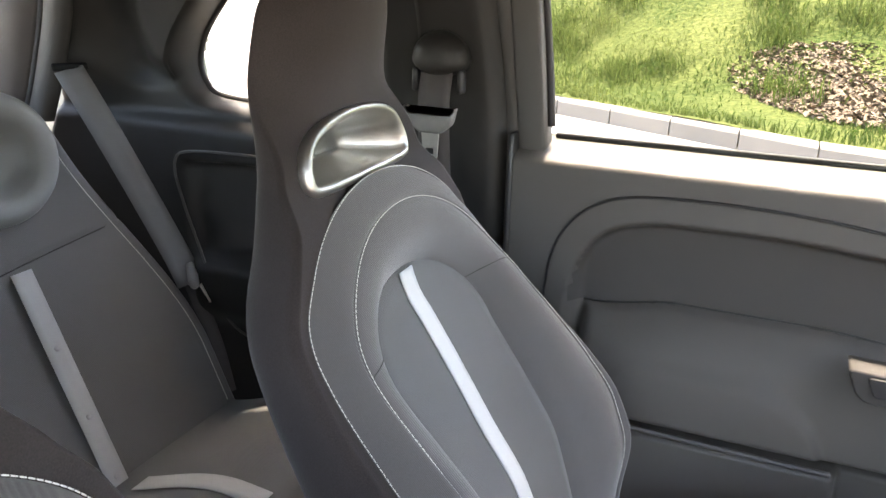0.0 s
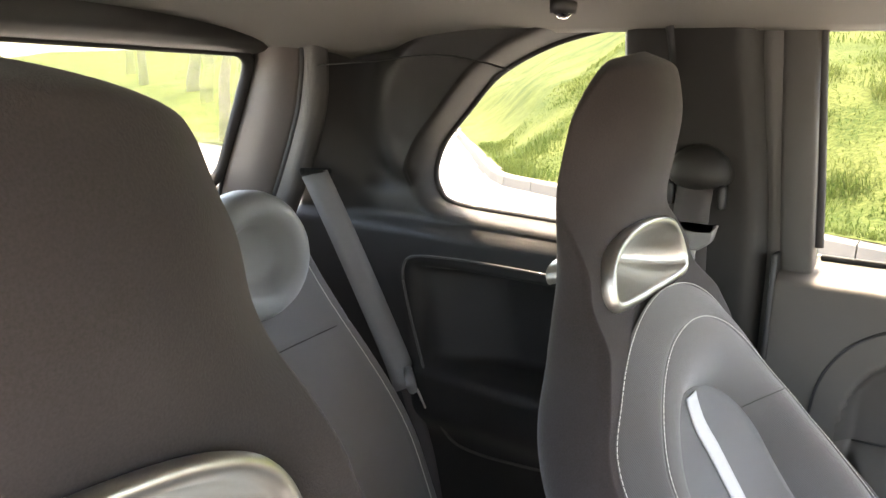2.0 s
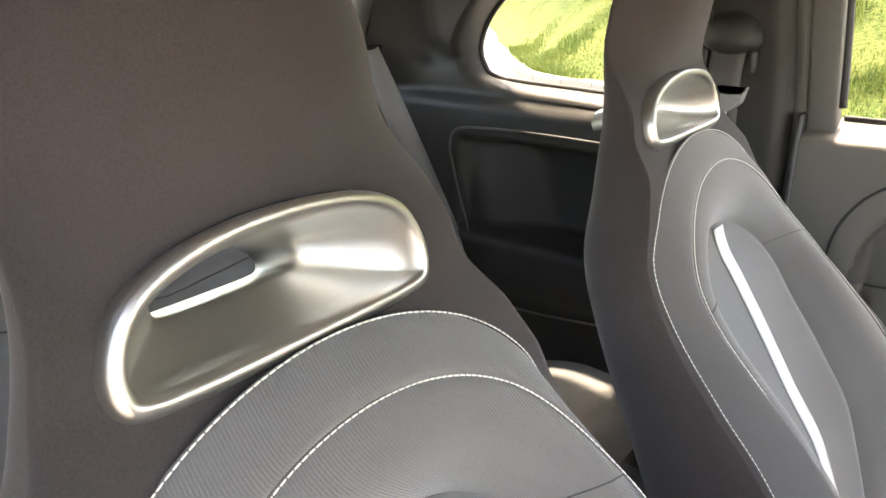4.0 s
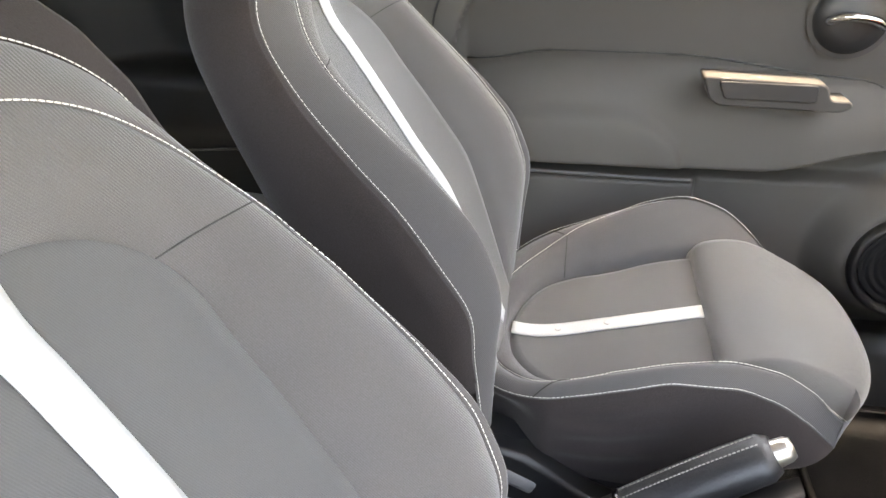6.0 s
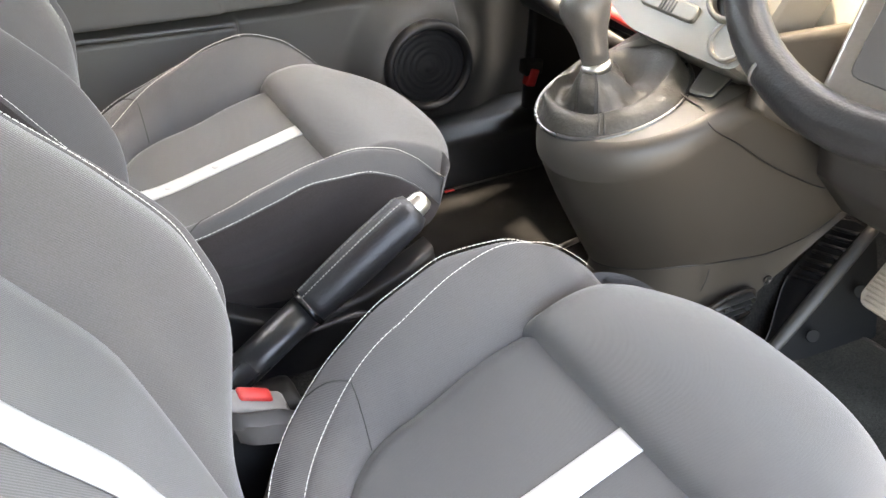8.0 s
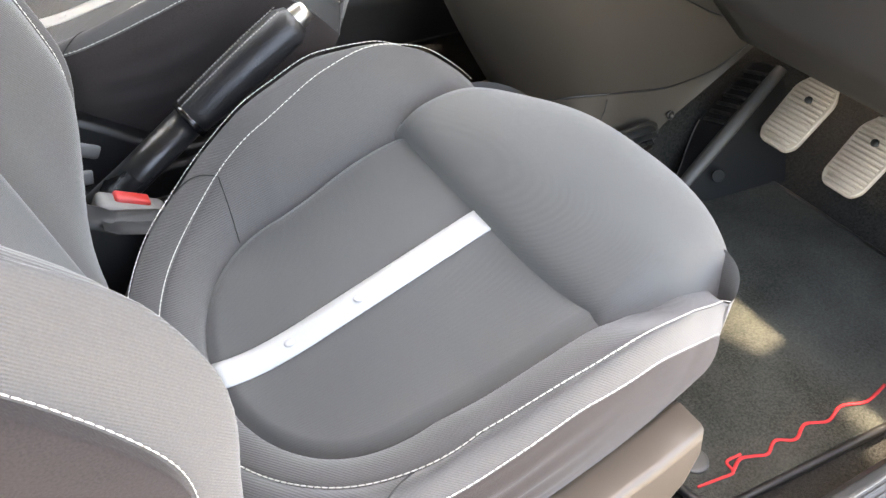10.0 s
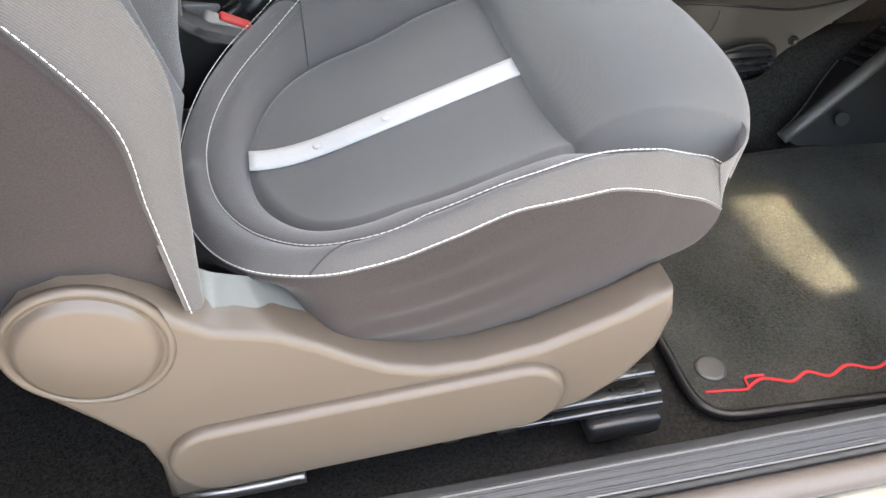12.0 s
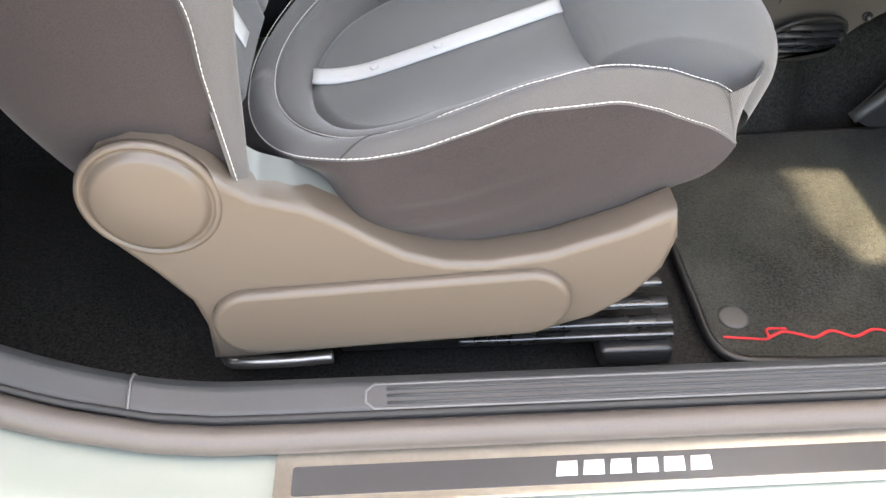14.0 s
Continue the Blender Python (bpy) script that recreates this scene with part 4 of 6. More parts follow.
def seat_back(seat):
    def loop(s_true, a):
        s = s_true if s_true < 0.2 else 0.2 + (s_true - 0.2) / 0.926     # the profiles are given for a taller head
        w = W_BODY(s)
        head = ss((s - 0.09) / 0.05)
        lean = LEAN[0] * ss((s - 0.16) / 0.2)
        face = N_OUT(s) * (1 - head) + N_HEAD(s) * head - 0.0006 + lean
        edge = face - 0.052 * ss((s - 0.15) / 0.10) * (1 - 0.62 * ss((s - 0.29) / 0.065))
        rear = N_REAR(s) + lean
        if a < 0.5:                                   # front
            q = a / 0.5 * 2 - 1
            v = w * math.copysign(abs(q) ** 0.8, q)
            f = abs(v) / w
            if s > -0.0239:
                rho = math.hypot(v / 0.1892, (s + 0.0239) / 0.1461)
            else:
                rho = abs(v) / (0.1892 + 0.0157 * (-0.0239 - s) / 0.4161)
            deep = min(face - 0.03, N_MIDDLE(s) - 0.022) if s < 0.12 else face - 0.03
            n = face + (deep - face) * ss((0.985 - rho) / 0.10) + (edge - face) * f ** 2.4
            n += swell(v, s)
        else:                                         # side, rear, side
            q = (a - 0.5) / 0.5
            ang = q * math.pi
            c = math.cos(ang)
            v = w * (1 + 0.02 * math.sin(ang)) * math.copysign(min(1, abs(c) ** 0.42), c)
            f = math.sin(ang) ** 0.55 if 0 < q < 1 else 0
            n = edge + swell(v, s) + (rear - edge - swell(v, s)) * f
        return on_back(v, s_true, n)
    bm = sheet(lambda b, a: loop(-0.46 + 0.8016 * (1 - (1 - b) ** 1.25), a), 170, 160)
    bmesh.ops.remove_doubles(bm, verts=bm.verts, dist=0.0004)
    hole = []
    for f in bm.faces:
        c = f.calc_center_median() - B_O
        v, s = c.y, c.dot(B_U)
        if in_outline(v + 0.009, s, BELT_HOLE):
            hole.append(f)
    bmesh.ops.delete(bm, geom=hole, context="FACES")
    part("back_shell", bm, M_VELOUR, seat, "charcoal velour back with a built-in head restraint")

    def insert(a, f):
        u = 2 * a - 1
        v, s = back_line(0, u)
        s1 = min(s, -0.075)
        vv, sv = v * f, s1 + (s - s1) * f
        n = N_MIDDLE(sv) + (N_IN(sv) - N_MIDDLE(sv)) * f * f + 0.002 - 0.003 * max(0, f - 0.9) / 0.1
        return on_back(vv, sv, n)
    part("back_insert", sheet(insert, 120, 24), M_INSERT, seat, "flat grey cloth insert")

    def bolster(a, f):
        u = 2 * a - 1
        (v0, s0), (v1, s1) = back_line(0, u), back_line(1, u)
        n0, n1 = N_IN(s0), N_MID(s1)
        g = math.sin(f * math.pi / 2) ** 0.9
        n = n0 + (n1 - n0) * (0.35 * f + 0.65 * g) + 0.009 * math.sin(f * math.pi) - 0.002 * (max(0, 0.12 - f) / 0.12) - 0.002 * max(0, f - 0.93) / 0.07
        v, s = v0 + (v1 - v0) * f, s0 + (s1 - s0) * f
        return on_back(v, s, n + swell(v, s) + rise(v, s) * ss(f / 0.5))
    part("inner_bolster", sheet(bolster, 140, 20), M_WEAVE, seat, "padded grey ribbed cloth bolster")

    def band(a, f):
        u = 2 * a - 1
        (v0, s0), (v1, s1) = back_line(1, u), back_line(2, u)
        n0, n1 = N_MID(s0), N_OUT(s1)
        low = ss((0.0 - (s0 + s1) / 2) / 0.25)
        low *= 1 - 0.5 * ss((-0.26 - s0) / 0.12)
        n = n0 + (n1 - n0) * f + rise(v0, s0) * (1 - f) ** 1.3 + (0.004 + 0.017 * low) * math.sin(f ** 0.7 * math.pi) - 0.002 * max(0, abs(2 * f - 1) - 0.9) / 0.1
        v, s = v0 + (v1 - v0) * f, s0 + (s1 - s0) * f
        return on_back(v, s, n + swell(v, s))
    part("outer_band", sheet(band, 140, 14), M_WEAVE, seat, "grey ribbed cloth band")

    def stripe(a, f):
        s = 0.0154 - 0.44 * f
        v = (2 * a - 1) * 0.0143
        f = max(0.0, s + 0.075) / 0.094
        return on_back(v, s, N_MIDDLE(s) + (N_IN(s) - N_MIDDLE(s)) * f * f + 0.0040)
    part("stripe", sheet(stripe, 4, 50, thick=0.0012), M_STRIPE, seat, "white woven stripe")
    for k in (1, 2):
        line = [back_seam(k, -1 + 2 * i / 400, 0.0012) for i in range(401)]
        part("stitching", stitches(line, B_N), M_THREAD, seat, "white double-row stitching")
    for sgn in (-1, 1):                      # seam across the bolster
        line = []
        for i in range(17):
            f = i / 16
            u = sgn * (0.36 + 0.09 * f)
            (v0, s0), (v1, s1) = back_line(0, u), back_line(1, u)
            g = math.sin(f * math.pi / 2) ** 0.9
            n = N_IN(s0) + (N_MID(s1) - N_IN(s0)) * (0.35 * f + 0.65 * g) + 0.009 * math.sin(f * math.pi) - 0.002 * (max(0, 0.12 - f) / 0.12)
            v, s = v0 + (v1 - v0) * f, s0 + (s1 - s0) * f
            line.append(on_back(v, s, n + rise(v, s)))
        part("seam", tube(line, 0.0006, 6), M_SEAM, seat)

    # satin metal surround of the belt opening: a lip, a wide funnel and a small slot behind it
    line = spline([Vector(q) for q in BELT_RING], 7, True)
    c = Vector((0, 0.152))
    n = len(line)
    for k in range(14):                                  # soft corners
        line = [(line[i - 1] + line[i] * 2 + line[(i + 1) % n]) / 4 for i in range(n)]
    inward = []
    for i in range(n):
        t = (line[(i + 1) % n] - line[i - 1]).normalized()
        w = Vector((-t.y, t.x))
        inward.append(w if w.dot(c - line[i]) > 0 else -w)
    def slot(p):
        return Vector((p.x / 0.099 * 0.047 + 0.004, 0.1535 + (p.y - 0.1235) / 0.063 * 0.0225))
    def ring(rows):
        bm = bmesh.new()
        grids = []
        for inset, f, lift in rows:
            row = []
            for p, w in zip(line, inward):
                q = p + w * inset
                q = q + (slot(p) - q) * f
                row.append(bm.verts.new(on_back(q.x - 0.009, q.y, 0.006 + N_HEAD(q.y) * (1 - f) + 0.008 * f + lift)))
            grids.append(row)
        for a, b in zip(grids, grids[1:]):
            for i in range(n):
                bm.faces.new((a[i], a[(i + 1) % n], b[(i + 1) % n], b[i]))
        return smooth(bm)
    rows = [(-0.001, 0, -0.030), (-0.0045, 0, -0.008), (-0.0042, 0, -0.001), (-0.0025, 0, 0.0034), (0.0006, 0, 0.0052), (0.0034, 0, 0.0046), (0.0056, 0, 0.0016), (0.0066, 0, -0.0034)]
    rows += [(0.0068, f, -0.006 - 0.044 * f ** 0.75) for f in (0.06, 0.16, 0.3, 0.5, 0.7, 0.86, 0.95)] + [(0.0055, 1.0, -0.056), (0.0055, 1.0, -0.085)]
    part("belt_surround", ring(rows), M_SATIN, seat, "satin metal surround of the belt opening")


# cushion
def c_z(x):
    return 0.4765 + 0.3598 * (min(x, 0.30) - 0.30) + 0.2 * max(0, x - 0.30)


Z_IN = curve_of((0.05, 0.4026), (0.1, 0.4174), (0.15, 0.4263), (0.2, 0.4399), (0.25, 0.4612), (0.305, 0.4794), (0.34, 0.4890), (0.37, 0.4900), (0.41, 0.4780), (0.435, 0.4660), (0.45, 0.4550))
Z_MID = curve_of((0.03, 0.4142), (0.1, 0.4446), (0.15, 0.4760), (0.2, 0.5034), (0.25, 0.5275), (0.3, 0.5398), (0.34, 0.5335), (0.38, 0.5116), (0.41, 0.4862), (0.436, 0.4700))
Z_OUT = curve_of((-0.01, 0.3990), (0.06, 0.4341), (0.1, 0.4525), (0.15, 0.4746), (0.2, 0.4977), (0.25, 0.5164), (0.3, 0.5182), (0.34, 0.5057), (0.38, 0.4778), (0.424, 0.4341))


def cush_line(k, u):
    """The seams of the cushion: 0 round the insert, 1 inner stitching, 2 outer stitching, 3 lower edge."""
    a, x0, rear, fx, fv = ((0.1416, 0.1742, 0.0699, 0.4324, 0.1218), (0.1832, 0.1860, 0.0370, 0.4377, 0.1709), (0.2007, 0.1415, 0.0126, 0.4214, 0.1632), (0.180, 0.11, -0.02, 0.375, 0.172))[k]
    if abs(u) <= 0.4:
        f = u / 0.4 * math.pi / 2
        return x0 + (rear - x0) * math.cos(f), a * math.sin(f)
    t = (abs(u) - 0.4) / 0.6 * (0.95, 0.84 if LIFT[0] is SAGGED else 0.93, 1.0, 1.0)[k]
    bow = (0.010, 0.012, 0.008, 0.0)[k] * math.sin(min(1, t * 1.25) * math.pi)
    return x0 + (fx - x0) * t, math.copysign(a + bow + (fv - a) * t ** 4, u)


# how far the seams of the cushion are pressed down or pushed up, on either side
SAGGED = ((0.0216, 0.0025), (-0.0127, 0.0072), (-0.0154, 0.0290), (0.0, 0.0))
FRESH = ((0.0, 0.0), (0.0003, 0.0030), (-0.0031, 0.0000), (0.0, 0.0))
LIFT = [SAGGED]


def cush_at(k, u, lift=0.0):
    x, v = cush_line(k, u)
    lift += LIFT[0][k][v > 0] * ss((x - 0.08) / 0.1) * ss((abs(v) - 0.05) / 0.1) * (1 - ss((x - (0.28 if k == 0 else 0.35)) / 0.07))
    z = (Z_IN, Z_MID, Z_OUT)[k](x) if k < 3 else curve_of((-0.03, 0.36), (0.1, 0.35), (0.2, 0.35), (0.3, 0.37), (0.375, 0.405))(x)
    return Vector((x, YC + v, z + lift))


def mixed(p, q, f):
    return p + (q - p) * f


def seat_cushion(seat):
    def insert(a, f):
        u = (2 * a - 1) * 0.724
        p = cush_at(0, u)
        q = Vector((max(0.16, p.x), YC, 0))
        q.z = c_z(q.x) + 0.002
        r = mixed(q, p, f)
        r.z = c_z(r.x) + 0.003 + (p.z - c_z(p.x)) * f ** 3 - 0.008 * max(0, f - 0.92) / 0.08
        return r
    part("cushion_insert", sheet(insert, 120, 24), M_INSERT, seat, "flat grey cloth insert")

    def bolster(a, f):
        u = 2 * a - 1
        r = mixed(cush_at(0, u), cush_at(1, u), f)
        r.z += 0.007 * (1 - 1.7 * ss((r.x - 0.26) / 0.08)) * math.sin(f * math.pi) ** 0.8 - 0.006 * max(0, 0.12 - f) / 0.12 - (0.002 if u < 0 else 0.0) * max(0, f - 0.92) / 0.08
        return r
    part("inner_bolster", sheet(bolster, 140, 14), M_WEAVE, seat, "padded grey ribbed cloth bolster")

    def band(a, f):
        u = 2 * a - 1
        r = mixed(cush_at(1, u), cush_at(2, u), f)
        r.z += (0.009 if u < 0 else 0.0035) * math.sin(f * math.pi)
        return r
    part("outer_band", sheet(band, 140, 10), M_WEAVE, seat, "grey ribbed cloth band")

    def side(a, f):
        u = 2 * a - 1
        p, q = cush_at(2, u), cush_at(3, u)
        r = mixed(p, q, f)
        out = 0.008 * math.sin(f * math.pi) ** 0.8 + (0.014 * math.sin(min(1.0, f * 1.6) * math.pi) * ss((0.80 - u) / 0.2) if u > 0.15 else 0.0)
        t = abs(u)
        d = Vector((-1, 0, 0)) if t < 0.1 else Vector((0.35 * ss((t - 0.75) / 0.25), math.copysign(1, u), 0))
        fold = 0.0016 * math.sin(f * 26 + 3 * math.sin(t * 9)) * ss((0.75 - t) / 0.2) * ss((t - 0.38) / 0.1) * math.sin(f * math.pi)
        r = r + d * (out + fold)
        r.y += math.copysign(1, -u) * 0.030 * ss((0.125 - r.x) / 0.05) * ss(f / 0.35) * ss((t - 0.12) / 0.1)
        return r
    for sgn in (-1, 1):
        def corner(a, f):
            p = mixed(cush_at(1, sgn), cush_at(2, sgn), f)
            q = Vector((0.440 - 0.045 * f, YC + sgn * 0.125, 0.492 - 0.095 * f))
            return mixed(p, q, a) + Vector((0.008, sgn * 0.006, 0.003)) * math.sin(a * math.pi) ** 0.7
        part("front_corner", sheet(corner, 12, 10), M_WEAVE, seat, "grey ribbed cloth turning under the front")
    part("side_panel", sheet(side, 180, 40), M_VELOUR, seat, "charcoal velour cushion side")

    rows = spline([Vector(r) for r in ((0.300, 0.466, 0.300, 0.474, 0.150), (0.306, 0.494, 0.306, 0.500, 0.151), (0.33, 0.510, 0.33, 0.512, 0.151), (0.37, 0.518, 0.37, 0.516, 0.149),
            (0.42, 0.516, 0.41, 0.50, 0.145), (0.462, 0.502, 0.436, 0.481, 0.140), (0.481, 0.480, 0.441, 0.466, 0.135), (0.482, 0.458, 0.434, 0.452, 0.134), (0.470, 0.434, 0.418, 0.436, 0.136),
            (0.44, 0.41, 0.395, 0.416, 0.140), (0.40, 0.38, 0.37, 0.396, 0.145), (0.36, 0.36, 0.35, 0.36, 0.15))], 5)
    def roll(a, f):
        q = 2 * a - 1
        xc, zc, xe, ze, w = rows[min(int(f * 55 + 0.5), 55)]
        g = abs(q) ** 3
        tuck = ss((abs(q) - 0.90) / 0.10)
        return Vector((xc + (xe - xc) * g - 0.006 * tuck, YC + w * 1.05 * q, zc + (ze - zc) * g + 0.004 * (1 - q * q) * ss((xc - 0.31) / 0.04) - 0.024 * tuck))
    part("front_roll", sheet(roll, 40, 55), M_INSERT, seat, "rounded grey cloth front roll")

    def stripe(a, f):
        x = 0.071 + 0.232 * f
        v = (2 * a - 1) * 0.0137
        return Vector((x, YC + v, c_z(x) + 0.0048 + (cush_at(0, 0).z - c_z(0.07)) * (max(0.0, 0.16 - x) / 0.09) ** 3))
    part("stripe", sheet(stripe, 4, 30, thick=0.0012), M_STRIPE, seat, "white woven stripe")
    for x in (0.130, 0.190):
        part("stripe_button", lathe([(0.0035, 0.0), (0.0045, 0.0012), (0.003, 0.002), (0.0, 0.002)], (x, YC, c_z(x) + 0.0045), (-0.2, 0, 1), 16), M_STRIPE, seat)
    up = Vector((-0.3, 0, 1)).normalized()
    for k in (1, 2):
        line = [cush_at(k, -1 + 2 * i / 300, 0.0022 if i < 150 else 0.0042) for i in range(301)]
        part("stitching", stitches(line, up), M_THREAD, seat, "white stitching")
    side_seams = [mixed(cush_at(1, u), cush_at(2, u + du), i / 10) + Vector((0, 0, 0.008 * math.sin(i / 10 * math.pi) + 0.001)) for u, du in ((-0.33, 0.0), (0.31, 0.0)) for i in range(11)]
    for k in (0, 11):
        part("seam", tube(side_seams[k:k + 11], 0.0007, 6), M_SEAM, seat)
    for sgn in (1,):
        line = [mixed(cush_at(0, sgn * 0.3), cush_at(1, sgn * 0.31), i / 10) + Vector((0, 0, 0.010 * math.sin(i / 10 * math.pi) ** 0.8 * 0.7)) for i in range(11)]
        part("seam", tube(line, 0.0006, 6), M_SEAM, seat)


COVER = [(-0.083, 0.430), (-0.078, 0.458), (-0.060, 0.481), (-0.034, 0.491), (-0.008, 0.486), (0.012, 0.469), (0.025, 0.452), (0.037, 0.444), (0.044, 0.438), (0.056, 0.435),
         (0.082, 0.427), (0.109, 0.410), (0.132, 0.392), (0.155, 0.377), (0.185, 0.366), (0.22, 0.364), (0.27, 0.372), (0.33, 0.395), (0.366, 0.414), (0.372, 0.385), (0.366, 0.35),
         (0.345, 0.318), (0.315, 0.294), (0.28, 0.281), (0.2, 0.273), (0.1, 0.265), (0.02, 0.258), (-0.018, 0.257), (-0.016, 0.30), (-0.022, 0.33), (-0.045, 0.365), (-0.068, 0.395)]


def seat_sides(seat, outer):
    for sgn in (-1, 1):
        # one plastic: brown-grey as lit outside, black standing for the shaded inner side
        M_SIDE = M_COVER_LIT if sgn == outer else M_BLACK
        y0, y1 = YC + sgn * 0.216, YC + sgn * 0.180
        cover = part("side_cover", prism(COVER, "y", min(y0, y1), max(y0, y1), 0.007, 3), M_SIDE, seat, "moulded plastic side cover")
        c = (-0.031, YC + sgn * 0.215, 0.438)
        part("round_cap", lathe([(0.0, 0.007), (0.038, 0.007), (0.0425, 0.005), (0.0445, 0.0005), (0.046, -0.0005), (0.047, 0.0022), (0.0495, 0.0028), (0.052, 0.0012), (0.053, -0.003)], c, (0, sgn, 0), 48), M_SIDE, cover)
        oval = []
        for i in range(40):
            f = 2 * math.pi * i / 40
            oval.append(((0.028 if math.cos(f) < 0 else 0.255) + 0.037 * math.cos(f), 0.308 + (0.013 if math.cos(f) > 0 else 0) + 0.037 * math.sin(f)))
        part("oval_pad", prism(oval, "y", *sorted((YC + sgn * 0.210, YC + sgn * 0.2245)), 0.006, 4), M_SIDE, cover)
        # ledge inside the cover's upper edge
        top = spline([Vector(q) for q in ((0.034, 0.444), (0.044, 0.438), (0.056, 0.435), (0.082, 0.427), (0.109, 0.410), (0.132, 0.392), (0.155, 0.377))], 6)
        def ledge(a, f):
            q = top[min(int(a * (len(top) - 1) + 0.5), len(top) - 1)]
            return Vector((q.x - 0.002 * f, YC + sgn * (0.211 - 0.046 * f), q.y - 0.003 + 0.011 * f * (1 - a)))
        part("ledge", sheet(ledge, 36, 8), M_LEDGE if sgn == outer else M_SIDE, cover, "smooth pale grey ledge")
        # runner
        y = YC + sgn * 0.165
        part("runner", box((0.24, y, 0.240), (0.30, 0.05, 0.02), 0.004), M_METAL, seat, "black steel seat runner")
        for dy, z, x1, h in ((0.196, 0.250, 0.400, 0.007), (0.192, 0.262, 0.398, 0.006), (0.180, 0.274, 0.394, 0.007), (0.166, 0.288, 0.389, 0.007)):
            part("runner_rail", box(((0.20 + x1) / 2, YC + sgn * dy, z), (x1 - 0.20, 0.012, h), 0.0022), M_STEEL, seat)
        part("runner_foot", box((0.366, YC + sgn * 0.19, 0.229), (0.070, 0.040, 0.024), 0.006), M_GLOSSY, seat, "black plastic runner end cap")
    bar = spline([(-0.02, YC - 0.16, 0.215), (-0.012, YC - 0.195, 0.232), (0.012, YC - 0.205, 0.240), (0.05, YC - 0.207, 0.243), (0.085, YC - 0.207, 0.246)], 6)
    part("adjuster_bar", tube(bar, 0.006, 12), M_SATIN2, seat, "bent black steel adjuster bar")
    part("base_pan", box((0.15, YC, 0.33), (0.42, 0.34, 0.09), 0.02), M_BLACK, seat)


def settle(parts, m):
    """Moves the meshes of some parts, in world metres."""
    for ob in parts:
        root = ob
        while root.parent:
            root = root.parent
        ob.data.transform(Matrix.Translation(-root.location) @ m @ Matrix.Translation(root.location))


def front_seat(worn, lean, crest, lift, where, outer):
    WORN[0], LEAN[0], RISE[0], LIFT[0] = worn, lean, crest, lift
    seat = thing("car_seat", (0.1, YC, 0.205), f"grey cloth sports seat with white stripe, {where}", "car seat", "front seats")
    seat_back(seat)
    back = list(seat.children)
    seat_cushion(seat)
    cushion = [ob for ob in seat.children if ob not in back]
    seat_sides(seat, outer)
    return seat, back, cushion


driver_seat, _b, _c = front_seat(0.016, -0.028, 0.019, SAGGED, "outer bolster worn", -1)
passenger_seat, _b, _c = front_seat(0.0, 0.012, 0.008, FRESH, "by the closed door", 1)
# the passenger's backrest leans back a little more, and its cushion lies flatter
settle(_b, Matrix.Translation((0.0157, 0, 0.0066)) @ Matrix.Translation(B_O) @ Matrix.Rotation(-0.0227, 4, "Y") @ Matrix.Translation(-B_O))
_flat = Matrix.Identity(4)
_flat[2][0] = -0.0995
settle(_c, Matrix.Translation((-0.0213, 0, 0.0435)) @ _flat)
passenger_seat.location = (0.065, 0.2866, 0.217)

# ---- rear bench ----
def bench_x(z):
    return -0.824 + (0.746 - z) * 0.435


